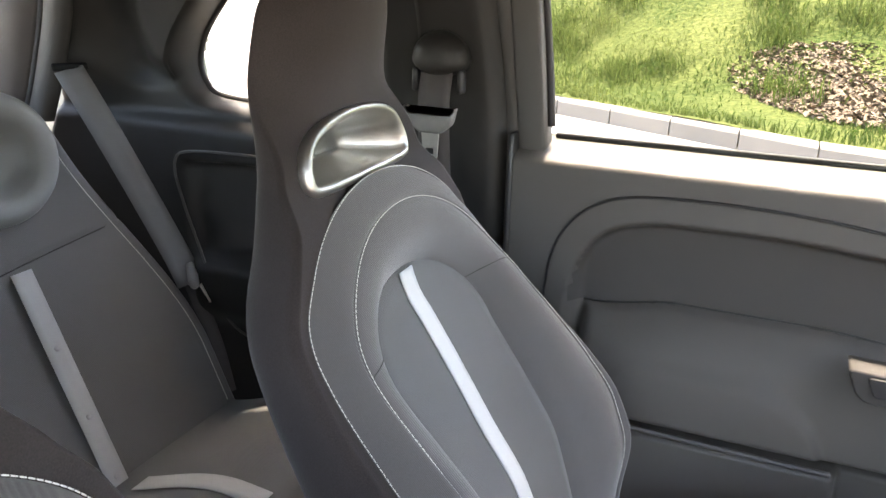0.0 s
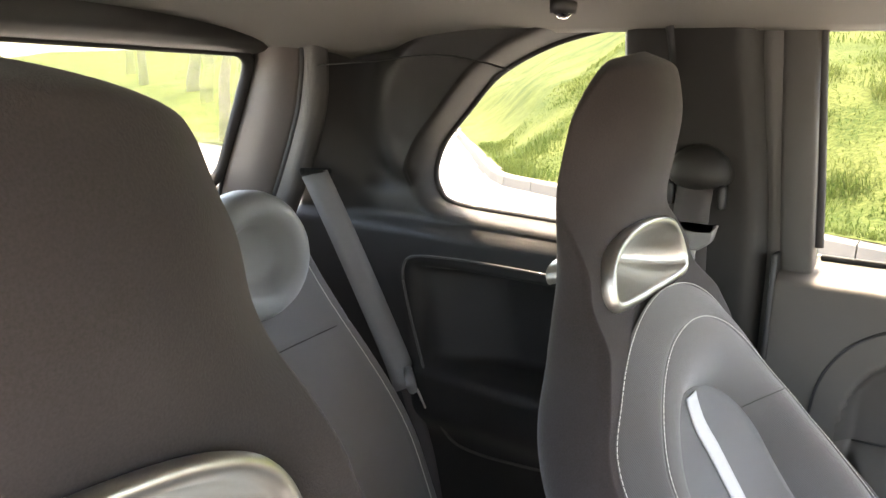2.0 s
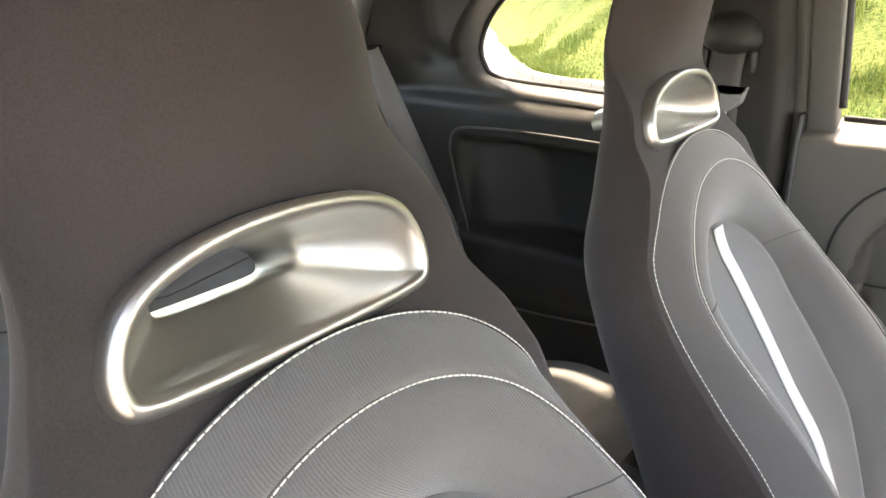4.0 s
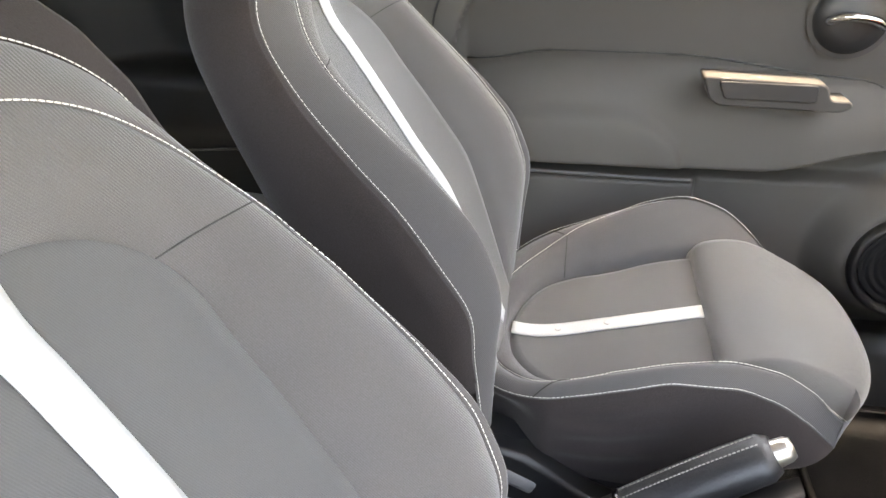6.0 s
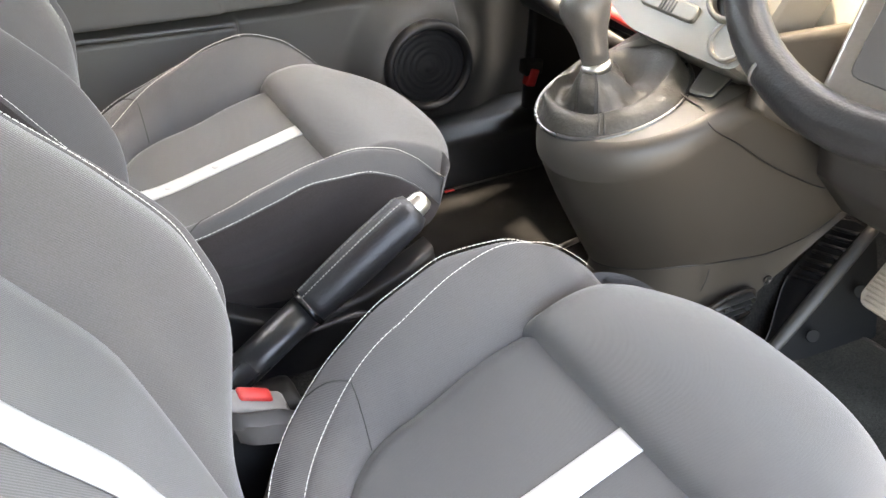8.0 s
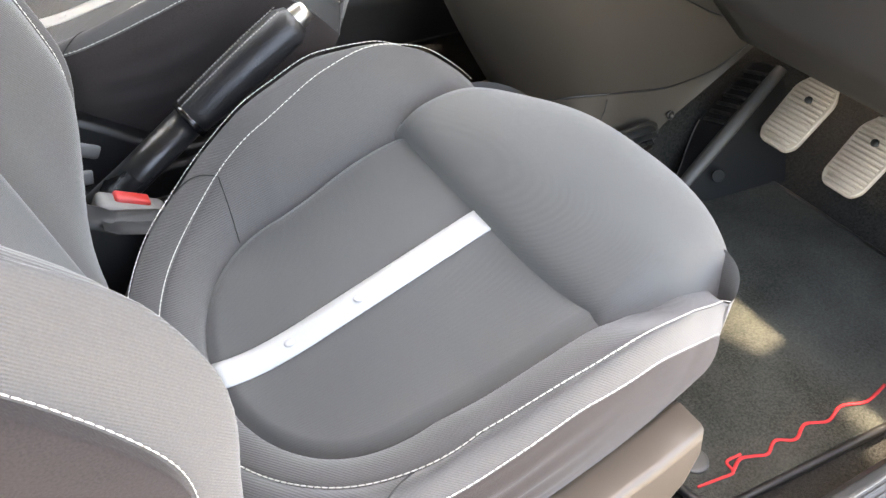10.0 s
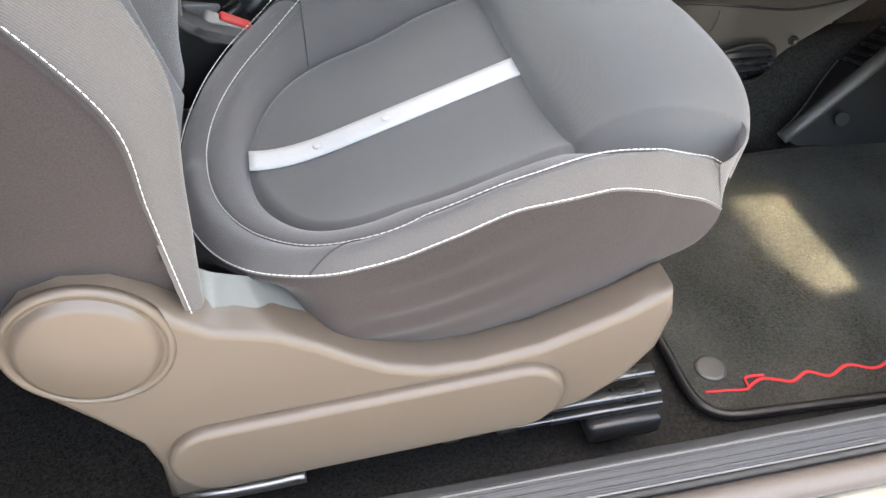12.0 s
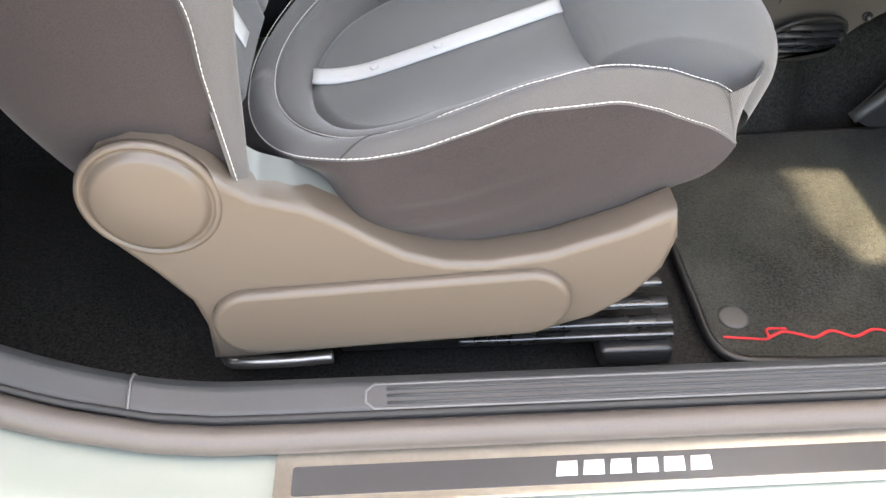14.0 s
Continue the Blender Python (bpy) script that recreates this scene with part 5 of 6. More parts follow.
def rear_bench():
    b = thing("rear_bench", (-0.7, 0, 0.32), "dark cloth rear bench with white stripes and pale stitching", "car seat")
    def edge_y(z):
        return 0.452 + 0.125 * ss((0.955 - z) / 0.42)
    def back(a, f):
        z = 0.43 + 0.53 * f
        e = edge_y(z) + 0.035
        q = 2 * a - 1
        y = e * q
        x = bench_x(z)
        x -= 0.07 * ss((z - 0.90) / 0.06) ** 2
        x += 0.008 * math.cos(y / 0.31 * math.pi * 0.5) ** 2
        x -= 0.10 * ss((abs(y) - edge_y(z) + 0.004) / 0.045) ** 2
        bow = 0.772 - 0.022 * abs(abs(y) - 0.56) / 0.25
        x -= 0.0035 * math.exp(-((z - bow) / 0.004) ** 2)
        x -= 0.005 * math.exp(-((abs(y) - edge_y(z) + 0.006) / 0.004) ** 2)
        return Vector((x, y, z))
    part("backrest", sheet(back, 150, 110), M_REAR, b, "dark grey cloth backrest")
    part("backrest_core", box((-0.885, 0, 0.64), (0.06, 0.86, 0.50), 0.03, (0, -23, 0)), M_REAR, b)
    def seat(a, f):
        y = -0.58 + 1.16 * a
        x = -0.70 + 0.33 * f
        z = 0.435 + 0.05 * ss(f * 1.4) - 0.10 * ss((f - 0.85) / 0.15) ** 2 + 0.012 * math.sin(f * 3.14)
        return Vector((x, y, z))
    part("cushion", sheet(seat, 60, 30), M_REAR, b, "dark grey cloth cushion")
    line = []
    for i in range(81):
        y = -0.48 + 0.96 * i / 80
        z = 0.772 - 0.022 * abs(abs(y) - 0.56) / 0.25
        line.append(Vector((bench_x(z) + 0.008 * math.cos(y / 0.31 * math.pi * 0.5) ** 2 - 0.003, y, z)))
    part("cross_seam", tube(line, 0.0012, 6), M_SEAM, b)
    for yc in (0.31, -0.31):
        def stripe(a, f):
            z = 0.748 - 0.315 * f
            return Vector((bench_x(z) + 0.009, yc + (2 * a - 1) * 0.017 + 0.0, z))
        s = part("stripe", sheet(stripe, 3, 24, thick=0.0012), M_STRIPE, b, "white woven stripe")
        for z in (0.64, 0.54, 0.45):
            part("stripe_button", lathe([(0.004, 0), (0.0045, 0.0012), (0.0, 0.0018)], (bench_x(z) + 0.010, yc, z), (0.9, 0, 0.4), 14), M_STRIPE, s)
        def stripe2(a, f):
            x = -0.64 + 0.22 * f
            return Vector((x, yc + (2 * a - 1) * 0.017, 0.4385 + 0.05 * ss((x + 0.70) / 0.33 * 1.4) + 0.012 * math.sin((x + 0.7) / 0.33 * 3.14)))
        part("stripe", sheet(stripe2, 3, 16, thick=0.0012), M_STRIPE, b)
        line = []
        for i in range(90):
            z = 0.945 - 0.50 * i / 89
            y = math.copysign(edge_y(z) - 0.012, yc)
            line.append(Vector((bench_x(z) + 0.0030 - 0.07 * ss((z - 0.90) / 0.06) ** 2 + 0.008 * math.cos(y / 0.31 * math.pi * 0.5) ** 2, y, z)))
        part("stitching", stitches(line, Vector((0.9, 0, 0.4)).normalized(), r=0.0008), M_THREAD, b, "pale stitching")
    return b


def rear_head_restraint(yc):
    h = thing("rear_head_restraint", (-0.86, yc, 0.82), "round dished grey rear head restraint", "head restraint", "rear head restraints")
    ax = Vector((1, -0.12, 0.10)).normalized()
    c = Vector((-0.845, yc, 0.905))
    prof = [(0.0, 0.004), (0.030, 0.005), (0.040, 0.009), (0.047, 0.018), (0.054, 0.030), (0.062, 0.036), (0.074, 0.037), (0.084, 0.032), (0.091, 0.020), (0.0945, 0.004),
            (0.094, -0.012), (0.088, -0.032), (0.076, -0.052), (0.058, -0.070), (0.036, -0.082), (0.0, -0.088)]
    part("pad", lathe(prof, c, ax, 56), M_HEADR, h)
    for dy in (-0.03, 0.03):
        part("stalk", tube([c + Vector((-0.055, dy, -0.035)), c + Vector((-0.060, dy, -0.13))], 0.006, 10), M_CHROME, h)


def ribbon(points, width, across, thick=0.0015):
    bm = bmesh.new()
    rows = []
    for p in points:
        p = Vector(p)
        w = Vector(across).normalized() * width / 2
        rows.append([bm.verts.new(p - w), bm.verts.new(p - w * 0.3 + Vector((0.0005, 0, 0))), bm.verts.new(p + w * 0.3), bm.verts.new(p + w)])
    fs = []
    for a, b in zip(rows, rows[1:]):
        for j in range(3):
            fs.append(bm.faces.new((a[j], a[j + 1], b[j + 1], b[j])))
    bmesh.ops.recalc_face_normals(bm, faces=fs)
    bmesh.ops.solidify(bm, geom=fs, thickness=thick)
    return smooth(bm)


def belts():
    r = thing("rear_seat_belt", (-0.85, 0.6, 0.5), "grey webbing rear seat belt with a plastic buckle tongue", "seat belt")
    line = spline([(-0.955, 0.562, 0.995), (-0.905, 0.580, 0.89), (-0.83, 0.600, 0.735), (-0.785, 0.606, 0.645), (-0.735, 0.603, 0.53), (-0.70, 0.59, 0.44)], 8)
    part("webbing", ribbon(line[:26], 0.046, (0.55, 0.75, 0.25)), M_BELT, r)
    part("lower_webbing", ribbon([p + Vector((-0.002, 0.004, 0)) for p in line[24:]], 0.026, (0.55, 0.75, 0.25)), M_BELTD, r, "dark folded lower webbing")
    part("slot", box((-0.957, 0.567, 0.998), (0.014, 0.056, 0.010), 0.004, (0, 30, -35)), M_DULL, r)
    t = Vector((-0.772, 0.604, 0.652))
    part("tongue_grip", box(t + Vector((0.006, -0.006, 0)), (0.016, 0.058, 0.022), 0.006, (18, -25, 35)), M_HEADR, r, "pale grey plastic grip")
    part("tongue", box(t + Vector((0.022, 0.006, -0.032)), (0.003, 0.024, 0.035), 0.001, (0, -25, 35)), M_ALU, r, "steel tongue")
    f = thing("front_seat_belt", (-0.3, 0.60, 0.5), "dark webbing front seat belt hanging on the door pillar", "seat belt")
    g = Vector((-0.312, 0.612, 1.046))
    prof = [(0.0, 0.026), (0.02, 0.024), (0.034, 0.016), (0.041, 0.004), (0.042, -0.012)]
    bm = lathe(prof, g, (0, -1, 0), 32)
    for v in bm.verts:
        v.co.z = g.z + (v.co.z - g.z) * (0.95 if v.co.z > g.z else 0.55)
    part("guide_cover", bm, M_TRIM, f, "domed black belt guide")
    for dx in (-0.034, 0.034):
        part("guide_ear", box(g + Vector((dx, -0.004, -0.028)), (0.010, 0.016, 0.032), 0.004), M_BLACK, f)
    line = spline([(-0.312, 0.602, 1.03), (-0.311, 0.590, 0.99), (-0.308, 0.588, 0.92), (-0.305, 0.60, 0.8), (-0.30, 0.61, 0.6), (-0.30, 0.61, 0.45)], 6)
    part("webbing", ribbon(line, 0.047, (1, 0, 0)), M_BELTD, f)
    part("tongue_grip", prism(rounded([(-0.350, 0.988), (-0.344, 0.964), (-0.326, 0.950), (-0.294, 0.950), (-0.277, 0.964), (-0.272, 0.988), (-0.281, 0.978), (-0.341, 0.978)], 0.004, 3), "y", 0.572, 0.586, 0.003), M_SEAMG, f, "grey plastic grip")
    part("tongue", prism(rounded([(-0.324, 0.956), (-0.297, 0.956), (-0.299, 0.914), (-0.321, 0.914)], 0.003, 3), "y", 0.577, 0.580, 0.0008), M_ALU, f, "steel tongue")
    part("tongue_slot", box((-0.310, 0.5765, 0.925), (0.011, 0.001, 0.008), 0.0), M_BLACK, f)


# ---- middle of the car ----
def tunnel_console():
    t = thing("tunnel_tray", (0.1, 0, 0.30), "black moulded tray on the tunnel between the seats", "console", kind="structure")
    def tray(a, f):
        x = -0.15 + 0.60 * f
        q = 2 * a - 1
        y = 0.095 * q
        z = 0.352 - 0.030 * ss((x - 0.08) / 0.1) - 0.05 * (1 - ss((abs(q) - 0.55) / 0.25)) * ss((x + 0.12) / 0.03) - 0.09 * ss((abs(q) - 0.86) / 0.14)
        return Vector((x, y, z))
    part("tray", sheet(tray, 40, 60), M_BLACK, t)
    def front(a, f):
        q = 2 * a - 1
        x = 0.44 + 0.15 * f
        z = 0.322 + 0.02 * ss((x - 0.55) / 0.1) - 0.10 * ss((abs(q) - 0.75) / 0.25)
        return Vector((x, 0.012 + 0.078 * q, z))
    part("front_tray", sheet(front, 30, 20), M_BLACK, t)
    part("tray_rim", tube(spline([(0.30, 0.095, 0.332), (0.45, 0.10, 0.336), (0.586, 0.112, 0.340)], 6), 0.004, 8), M_PLAST, t)
    h = thing("handbrake", (0.06, 0.0, 0.33), "black handbrake lever with a leather grip and silver button", "handbrake")
    a, b, c = Vector((0.005, -0.004, 0.352)), Vector((0.146, -0.004, 0.456)), Vector((0.268, 0.004, 0.535))
    d = (c - b).normalized()
    part("lever", tube([a, a + (b - a) * 0.5, b], [0.026, 0.022, 0.0215], 20, flat=0.72), M_GLOSSY, h, "smooth black lever")
    n = 14
    part("grip", tube([b + (c - b) * (i / n) for i in range(n + 1)], [0.0225 + 0.0035 * math.sin(min(1, i / n * 1.15) * 2.4) - (0.006 if i == n else 0) for i in range(n + 1)], 24, flat=0.8), M_LEATHER, h, "stitched black leather grip")
    up = Vector((0, 0, 1)) - d * d.z
    up.normalize()
    seam = []
    for sgn in (-1, 1):
        line = [b + (c - b) * (0.03 + 0.92 * i / 30) + up * (0.0205 + 0.0025 * math.sin(i / 30 * 2.4)) + Vector((0, sgn * 0.006, 0)) for i in range(31)]
        part("grip_stitching", stitches(line, up, 0.004, 0.003, 0.0007), M_THREADG, h)
    part("collar", tube([b - d * 0.004, b + d * 0.002], 0.0245, 24, flat=0.8), M_GLOSS, h)
    part("button", lathe([(0.0, 0.016), (0.009, 0.015), (0.0115, 0.010), (0.0125, 0.0), (0.0135, -0.004)], c + d * 0.001, d, 24), M_ALU, h, "silver release button")
    part("gaiter", box((0.06, -0.004, 0.335), (0.13, 0.055, 0.05), 0.012), M_BLACK, h)
    for yb, xb in ((-0.069, 0.062), (0.085, 0.03)):
        k = thing("belt_buckle", (xb, yb, 0.37), "grey seat belt buckle with a red release button", "belt buckle", "belt buckles")
        part("stalk", box((xb - 0.02, yb, 0.375), (0.03, 0.02, 0.07), 0.005, (0, 15, 0)), M_BLACK, k)
        part("housing", box((xb, yb, 0.411), (0.066, 0.034, 0.020), 0.006, (0, 26, 0)), M_SEAMG, k, "grey housing")
        part("button", box((xb + 0.004, yb + 0.006, 0.4195), (0.034, 0.018, 0.008), 0.003, (0, 26, 0)), M_RED, k, "red release button")
        part("plug", box((xb - 0.008, yb - 0.015, 0.375), (0.045, 0.016, 0.016), 0.002, (0, 10, 10)), M_HEADR, k, "pale grey wiring plug")


def gear_console():
    g = thing("gear_console", (0.55, 0.01, 0.32), "taupe moulded console carrying the gear lever", "console", kind="structure")
    # plan outline at the top: round nose, widening forwards
    def outline(a, f):
        # a round from the passenger side over the nose to the driver side; f from top down
        ang = (a - 0.5) * 2
        nose = 0.443 + 0.070 * f + 0.035 * f * f
        half = 0.106 - 0.012 * f
        if abs(ang) < 0.55:
            th = ang / 0.55 * math.pi / 2
            x = nose + 0.120 * (1 - math.cos(th))
            y = half * math.sin(th)
        else:
            t = (abs(ang) - 0.55) / 0.45
            x = nose + 0.120 + (0.98 - nose - 0.120) * t
            y = math.copysign(half + 0.02 * t, ang)
        return x, 0.012 + y
    def top_z(x):
        return 0.578 + 0.33 * (x - 0.484)
    sweep = curve_of((0.60, 0.0), (0.66, -0.007), (0.73, -0.016), (0.79, -0.010), (0.83, 0.006), (0.87, 0.036), (0.99, 0.13))
    def low_z(x, y):
        return 0.378 - 0.39 * max(-0.12, min(0.12, y)) + sweep(max(0.60, x)) * ss(-y / 0.05)
    def side(a, f):
        x, y = outline(a, f)
        z = (top_z(min(x, 0.66)) - 0.020) * (1 - f) + low_z(x, y) * f - 0.004
        return Vector((x, y, z))
    part("body", sheet(side, 90, 40), M_CONSOLE, g, "smooth taupe side shell")
    CURL = ((0.992, -0.030), (1.001, -0.024), (1.003, -0.018), (0.993, -0.009), (0.965, -0.001), (0.925, 0.005), (0.88, 0.0078), (0.845, 0.0084))
    def collar(a, f):
        x, y = outline(a, 0)
        cx, cy = 0.54, 0.012
        k, dz = CURL[min(int(f * 7 + 0.5), 7)]
        xx = min(x, 0.66)
        return Vector((cx + (xx - cx) * k, cy + (y - cy) * k, top_z(cx + (xx - cx) * min(k, 1.0)) + dz))
    # same paint as the deck; the taupe colour stands in for its shaded side
    part("rim", sheet(collar, 90, 7), M_CONSOLE, g, "satin rim in the deck's paint, darkened to taupe for shade")
    def deck(a, f):
        x, y = outline(a, 0)
        xx = min(x, 0.66)
        cx, cy = 0.54, 0.012
        k = 0.85 * (1 - f)
        px, py = cx + (xx - cx) * k, cy + (y - cy) * k
        inside = math.hypot((px - 0.535) / 0.088, (py - 0.030) / 0.079)
        return Vector((px, py, top_z(px) + 0.0085 - 0.035 * ss((1.0 - inside) / 0.15)))
    # the rim's paint again, in a lighter silver for the light from above
    part("deck", sheet(deck, 90, 26), M_SILVERD, g)
    seam = [Vector(q) for q in ((0.575, -0.022, 0.619), (0.572, -0.070, 0.6155), (0.566, -0.086, 0.609), (0.576, -0.0955, 0.598), (0.616, -0.0975, 0.574), (0.672, -0.099, 0.538), (0.757, -0.103, 0.494), (0.80, -0.106, 0.480))]
    part("joint", tube(spline(seam, 8), 0.0010, 6), M_BLACK, g)
    low = [outline(i / 60, 1.0) for i in range(61)]
    part("base_joint", tube([Vector((x, y, low_z(x, y) - 0.003)) for x, y in low], 0.0016, 6), M_BLACK, g)
    hem = curve_of((0.50, 0.19), (0.57, 0.20), (0.60, 0.30), (0.70, 0.305), (0.735, 0.340), (0.775, 0.368), (0.82, 0.400), (0.90, 0.46), (0.99, 0.53))
    def base(a, f):
        x, y = outline(a, 1.0)
        top = low_z(x, y) - 0.005
        foot = min(top - 0.004, hem(x)) if y < 0 else 0.19
        return Vector((x - 0.005 * f, 0.012 + (y - 0.012) * (1.0 + 0.06 * f), top * (1 - f) + foot * f))
    part("base", sheet(base, 120, 8), M_CONSOLE, g)
    part("base_seam", tube([Vector((0.630, -0.0845, 0.398)), Vector((0.628, -0.086, 0.384)), Vector((0.622, -0.087, 0.370))], 0.0009, 6), M_SEAM, g)
    # boot ring and leather boot
    c = Vector((0.535, 0.030, 0.0))
    ring = []
    for i in range(48):
        th = 2 * math.pi * i / 48
        x, y = c.x + 0.088 * math.cos(th), c.y + 0.079 * math.sin(th)
        ring.append(Vector((x, y, top_z(x) + 0.008)))
    part("boot_ring", tube(ring, 0.0026, 10, closed=True), M_STEEL, g, "thin chrome ring")
    lever = Vector((0.520, 0.046, 0.630))
    def boot(a, f):
        th = 2 * math.pi * a
        w = (0.0016 * math.sin(th * 9 + 5 * f) + 0.0040 * math.sin(th * 4 + 6 * f + 1) + 0.0055 * math.sin(th * 2 + 9 * f)) * math.sin(f ** 0.8 * math.pi) ** 1.2
        r = (1 - f) ** 1.05
        rx, ry = 0.0135 + (0.087 - 0.0135) * r + w, 0.0135 + (0.078 - 0.0135) * r + w
        cc = c + (Vector((lever.x, lever.y, 0)) - Vector((c.x, c.y, 0))) * f
        x, y = cc.x + rx * math.cos(th), cc.y + ry * math.sin(th)
        z = top_z(x) + 0.008 + 0.015 * math.sin(min(1, f * 2.2) * math.pi) - 0.012 * math.sin(ss((f - 0.3) / 0.5) * math.pi) + (lever.z - top_z(x) - 0.006) * f ** 2.2 + w * 0.9
        return Vector((x, y, z))
    part("boot", sheet(boot, 96, 40, closed_a=True), M_BOOT, g, "creased leather gear boot")
    for da in (-0.006, 0.006):
        part("boot_seam", tube([boot(0.632 + da, 0.02 + 0.95 * i / 40) + Vector((-0.0008, -0.0008, 0.0012)) for i in range(41)], 0.0008, 6), M_SEAM, g)
    # button by the driver
    def on_deck(points, lo, hi, bevel):
        bm = prism(rounded(points, 0.006, 3), "z", lo, hi, bevel)
        for v in bm.verts:
            v.co.z += top_z(v.co.x) + 0.0085
        return bm
    quad = [(0.582, -0.036), (0.624, -0.014), (0.634, -0.050), (0.590, -0.064)]
    mid = Vector((0.608, -0.041))
    for flip in (1, -1):
        pts = [(x, y if flip > 0 else 0.036 - y) for x, y in quad]
        ctr = Vector((mid.x, mid.y if flip > 0 else 0.036 - mid.y))
        part("switch_frame", on_deck([tuple(ctr + (Vector(p) - ctr) * 1.10) for p in pts], -0.002, 0.0012, 0.0), M_BLACK, g)
        part("window_switch", on_deck(pts, -0.002, 0.0045, 0.002), M_SILVER, g, "silver rocker switch")
    k = thing("gear_lever", (lever.x, lever.y, lever.z), "satin metal and leather gear lever knob", "gear lever")
    ax = Vector((-0.2, 0.28, 1)).normalized()
    part("collar", lathe([(0.0150, -0.006), (0.0175, -0.002), (0.0185, 0.001), (0.0175, 0.004), (0.015, 0.006)], lever, ax, 28), M_ALU, k)
    prof = [(0.0150, 0.006), (0.0165, 0.02), (0.0185, 0.034), (0.0220, 0.046), (0.026, 0.056), (0.0285, 0.067), (0.027, 0.077), (0.022, 0.084), (0.013, 0.089), (0.0, 0.0905)]
    part("knob", lathe(prof, lever, ax, 36), M_KNOB, k, "grained satin grey knob")


def hvac_panel():
    h = thing("heater_panel", (0.61, 0.03, 0.65), "silver heater control panel with three rotary knobs", "control panel")
    n = Vector((-0.86, 0.0, 0.51)).normalized()
    u = Vector((0, -1, 0))
    w = n.cross(u).normalized()
    if w.z < 0:
        w = -w
    o = Vector((0.618, 0.038, 0.698))
    def pt(a, b, c=0.0):
        return o + u * a + w * b + n * c
    shape = [(-0.118, 0.035), (-0.10, -0.030), (-0.04, -0.052), (0.06, -0.052), (0.13, -0.05), (0.13, 0.09), (-0.08, 0.09)]
    shape = rounded(shape, 0.02, 4)
    bm = bmesh.new()
    a = [bm.verts.new(pt(x, y, 0)) for x, y in shape]
    b = [bm.verts.new(pt(x * 0.985, y * 0.985, 0.008)) for x, y in shape]
    for i in range(len(a)):
        bm.faces.new((a[i], a[(i + 1) % len(a)], b[(i + 1) % len(a)], b[i]))
    bm.faces.new(b)
    c2 = [bm.verts.new(pt(x * 1.0, y * 1.0, -0.06)) for x, y in shape]
    for i in range(len(a)):
        bm.faces.new((c2[i], c2[(i + 1) % len(a)], a[(i + 1) % len(a)], a[i]))
    part("plate", bm, M_SILVER, h)
    for x, y, r in ((-0.082, 0.022, 0.031), (-0.002, 0.047, 0.031), (0.078, 0.022, 0.031)):
        k = part("knob_bezel", lathe([(r + 0.002, 0.006), (r + 0.001, 0.016), (r - 0.003, 0.019), (r - 0.006, 0.015), (r - 0.007, 0.007)], pt(x, y), n, 36), M_SILVER, h, "silver rotary knob")
        part("knob_face", lathe([(0.0, 0.009), (r - 0.006, 0.009)], pt(x, y), n, 28), M_BLACK, k)
        q = w.to_track_quat("Z", "Y")
        m = Matrix.Translation(pt(x, y, 0.016)) @ Matrix((u, w, n)).transposed().to_4x4()
        bm = box((0, 0, 0), (2 * r - 0.012, 0.011, 0.014), 0.004)
        bmesh.ops.transform(bm, matrix=m, verts=bm.verts)
        part("knob_bar", bm, M_SILVER, k)
    m = Matrix((u, w, n)).transposed().to_4x4()
    bm = prism(rounded([(-0.044, -0.010), (0.044, -0.010), (0.044, 0.010), (-0.044, 0.010)], 0.009, 5), "z", 0.0, 0.012, 0.003)
    bmesh.ops.transform(bm, matrix=Matrix.Translation(pt(0.002, -0.012)) @ m, verts=bm.verts)
    pill = part("button_strip", bm, M_SILVER, h, "silver button strip")
    for i in range(5):
        bm = box((-0.010 + 0.005 * i, 0, 0.0125), (0.002, 0.014, 0.001), 0.0003)
        bmesh.ops.transform(bm, matrix=Matrix.Translation(pt(0.002, -0.012)) @ m, verts=bm.verts)
        part("button_rib", bm, M_PLASTG, pill)
    bm = lathe([(0.024, 0.004), (0.024, 0.0115), (0.0235, 0.012), (0.0205, 0.012), (0.020, 0.0115), (0.0195, 0.009), (0.019, 0.009), (0.0, 0.009)], pt(0.100, -0.022), n, 28)
    part("mode_knob", bm, M_SILVER, h)


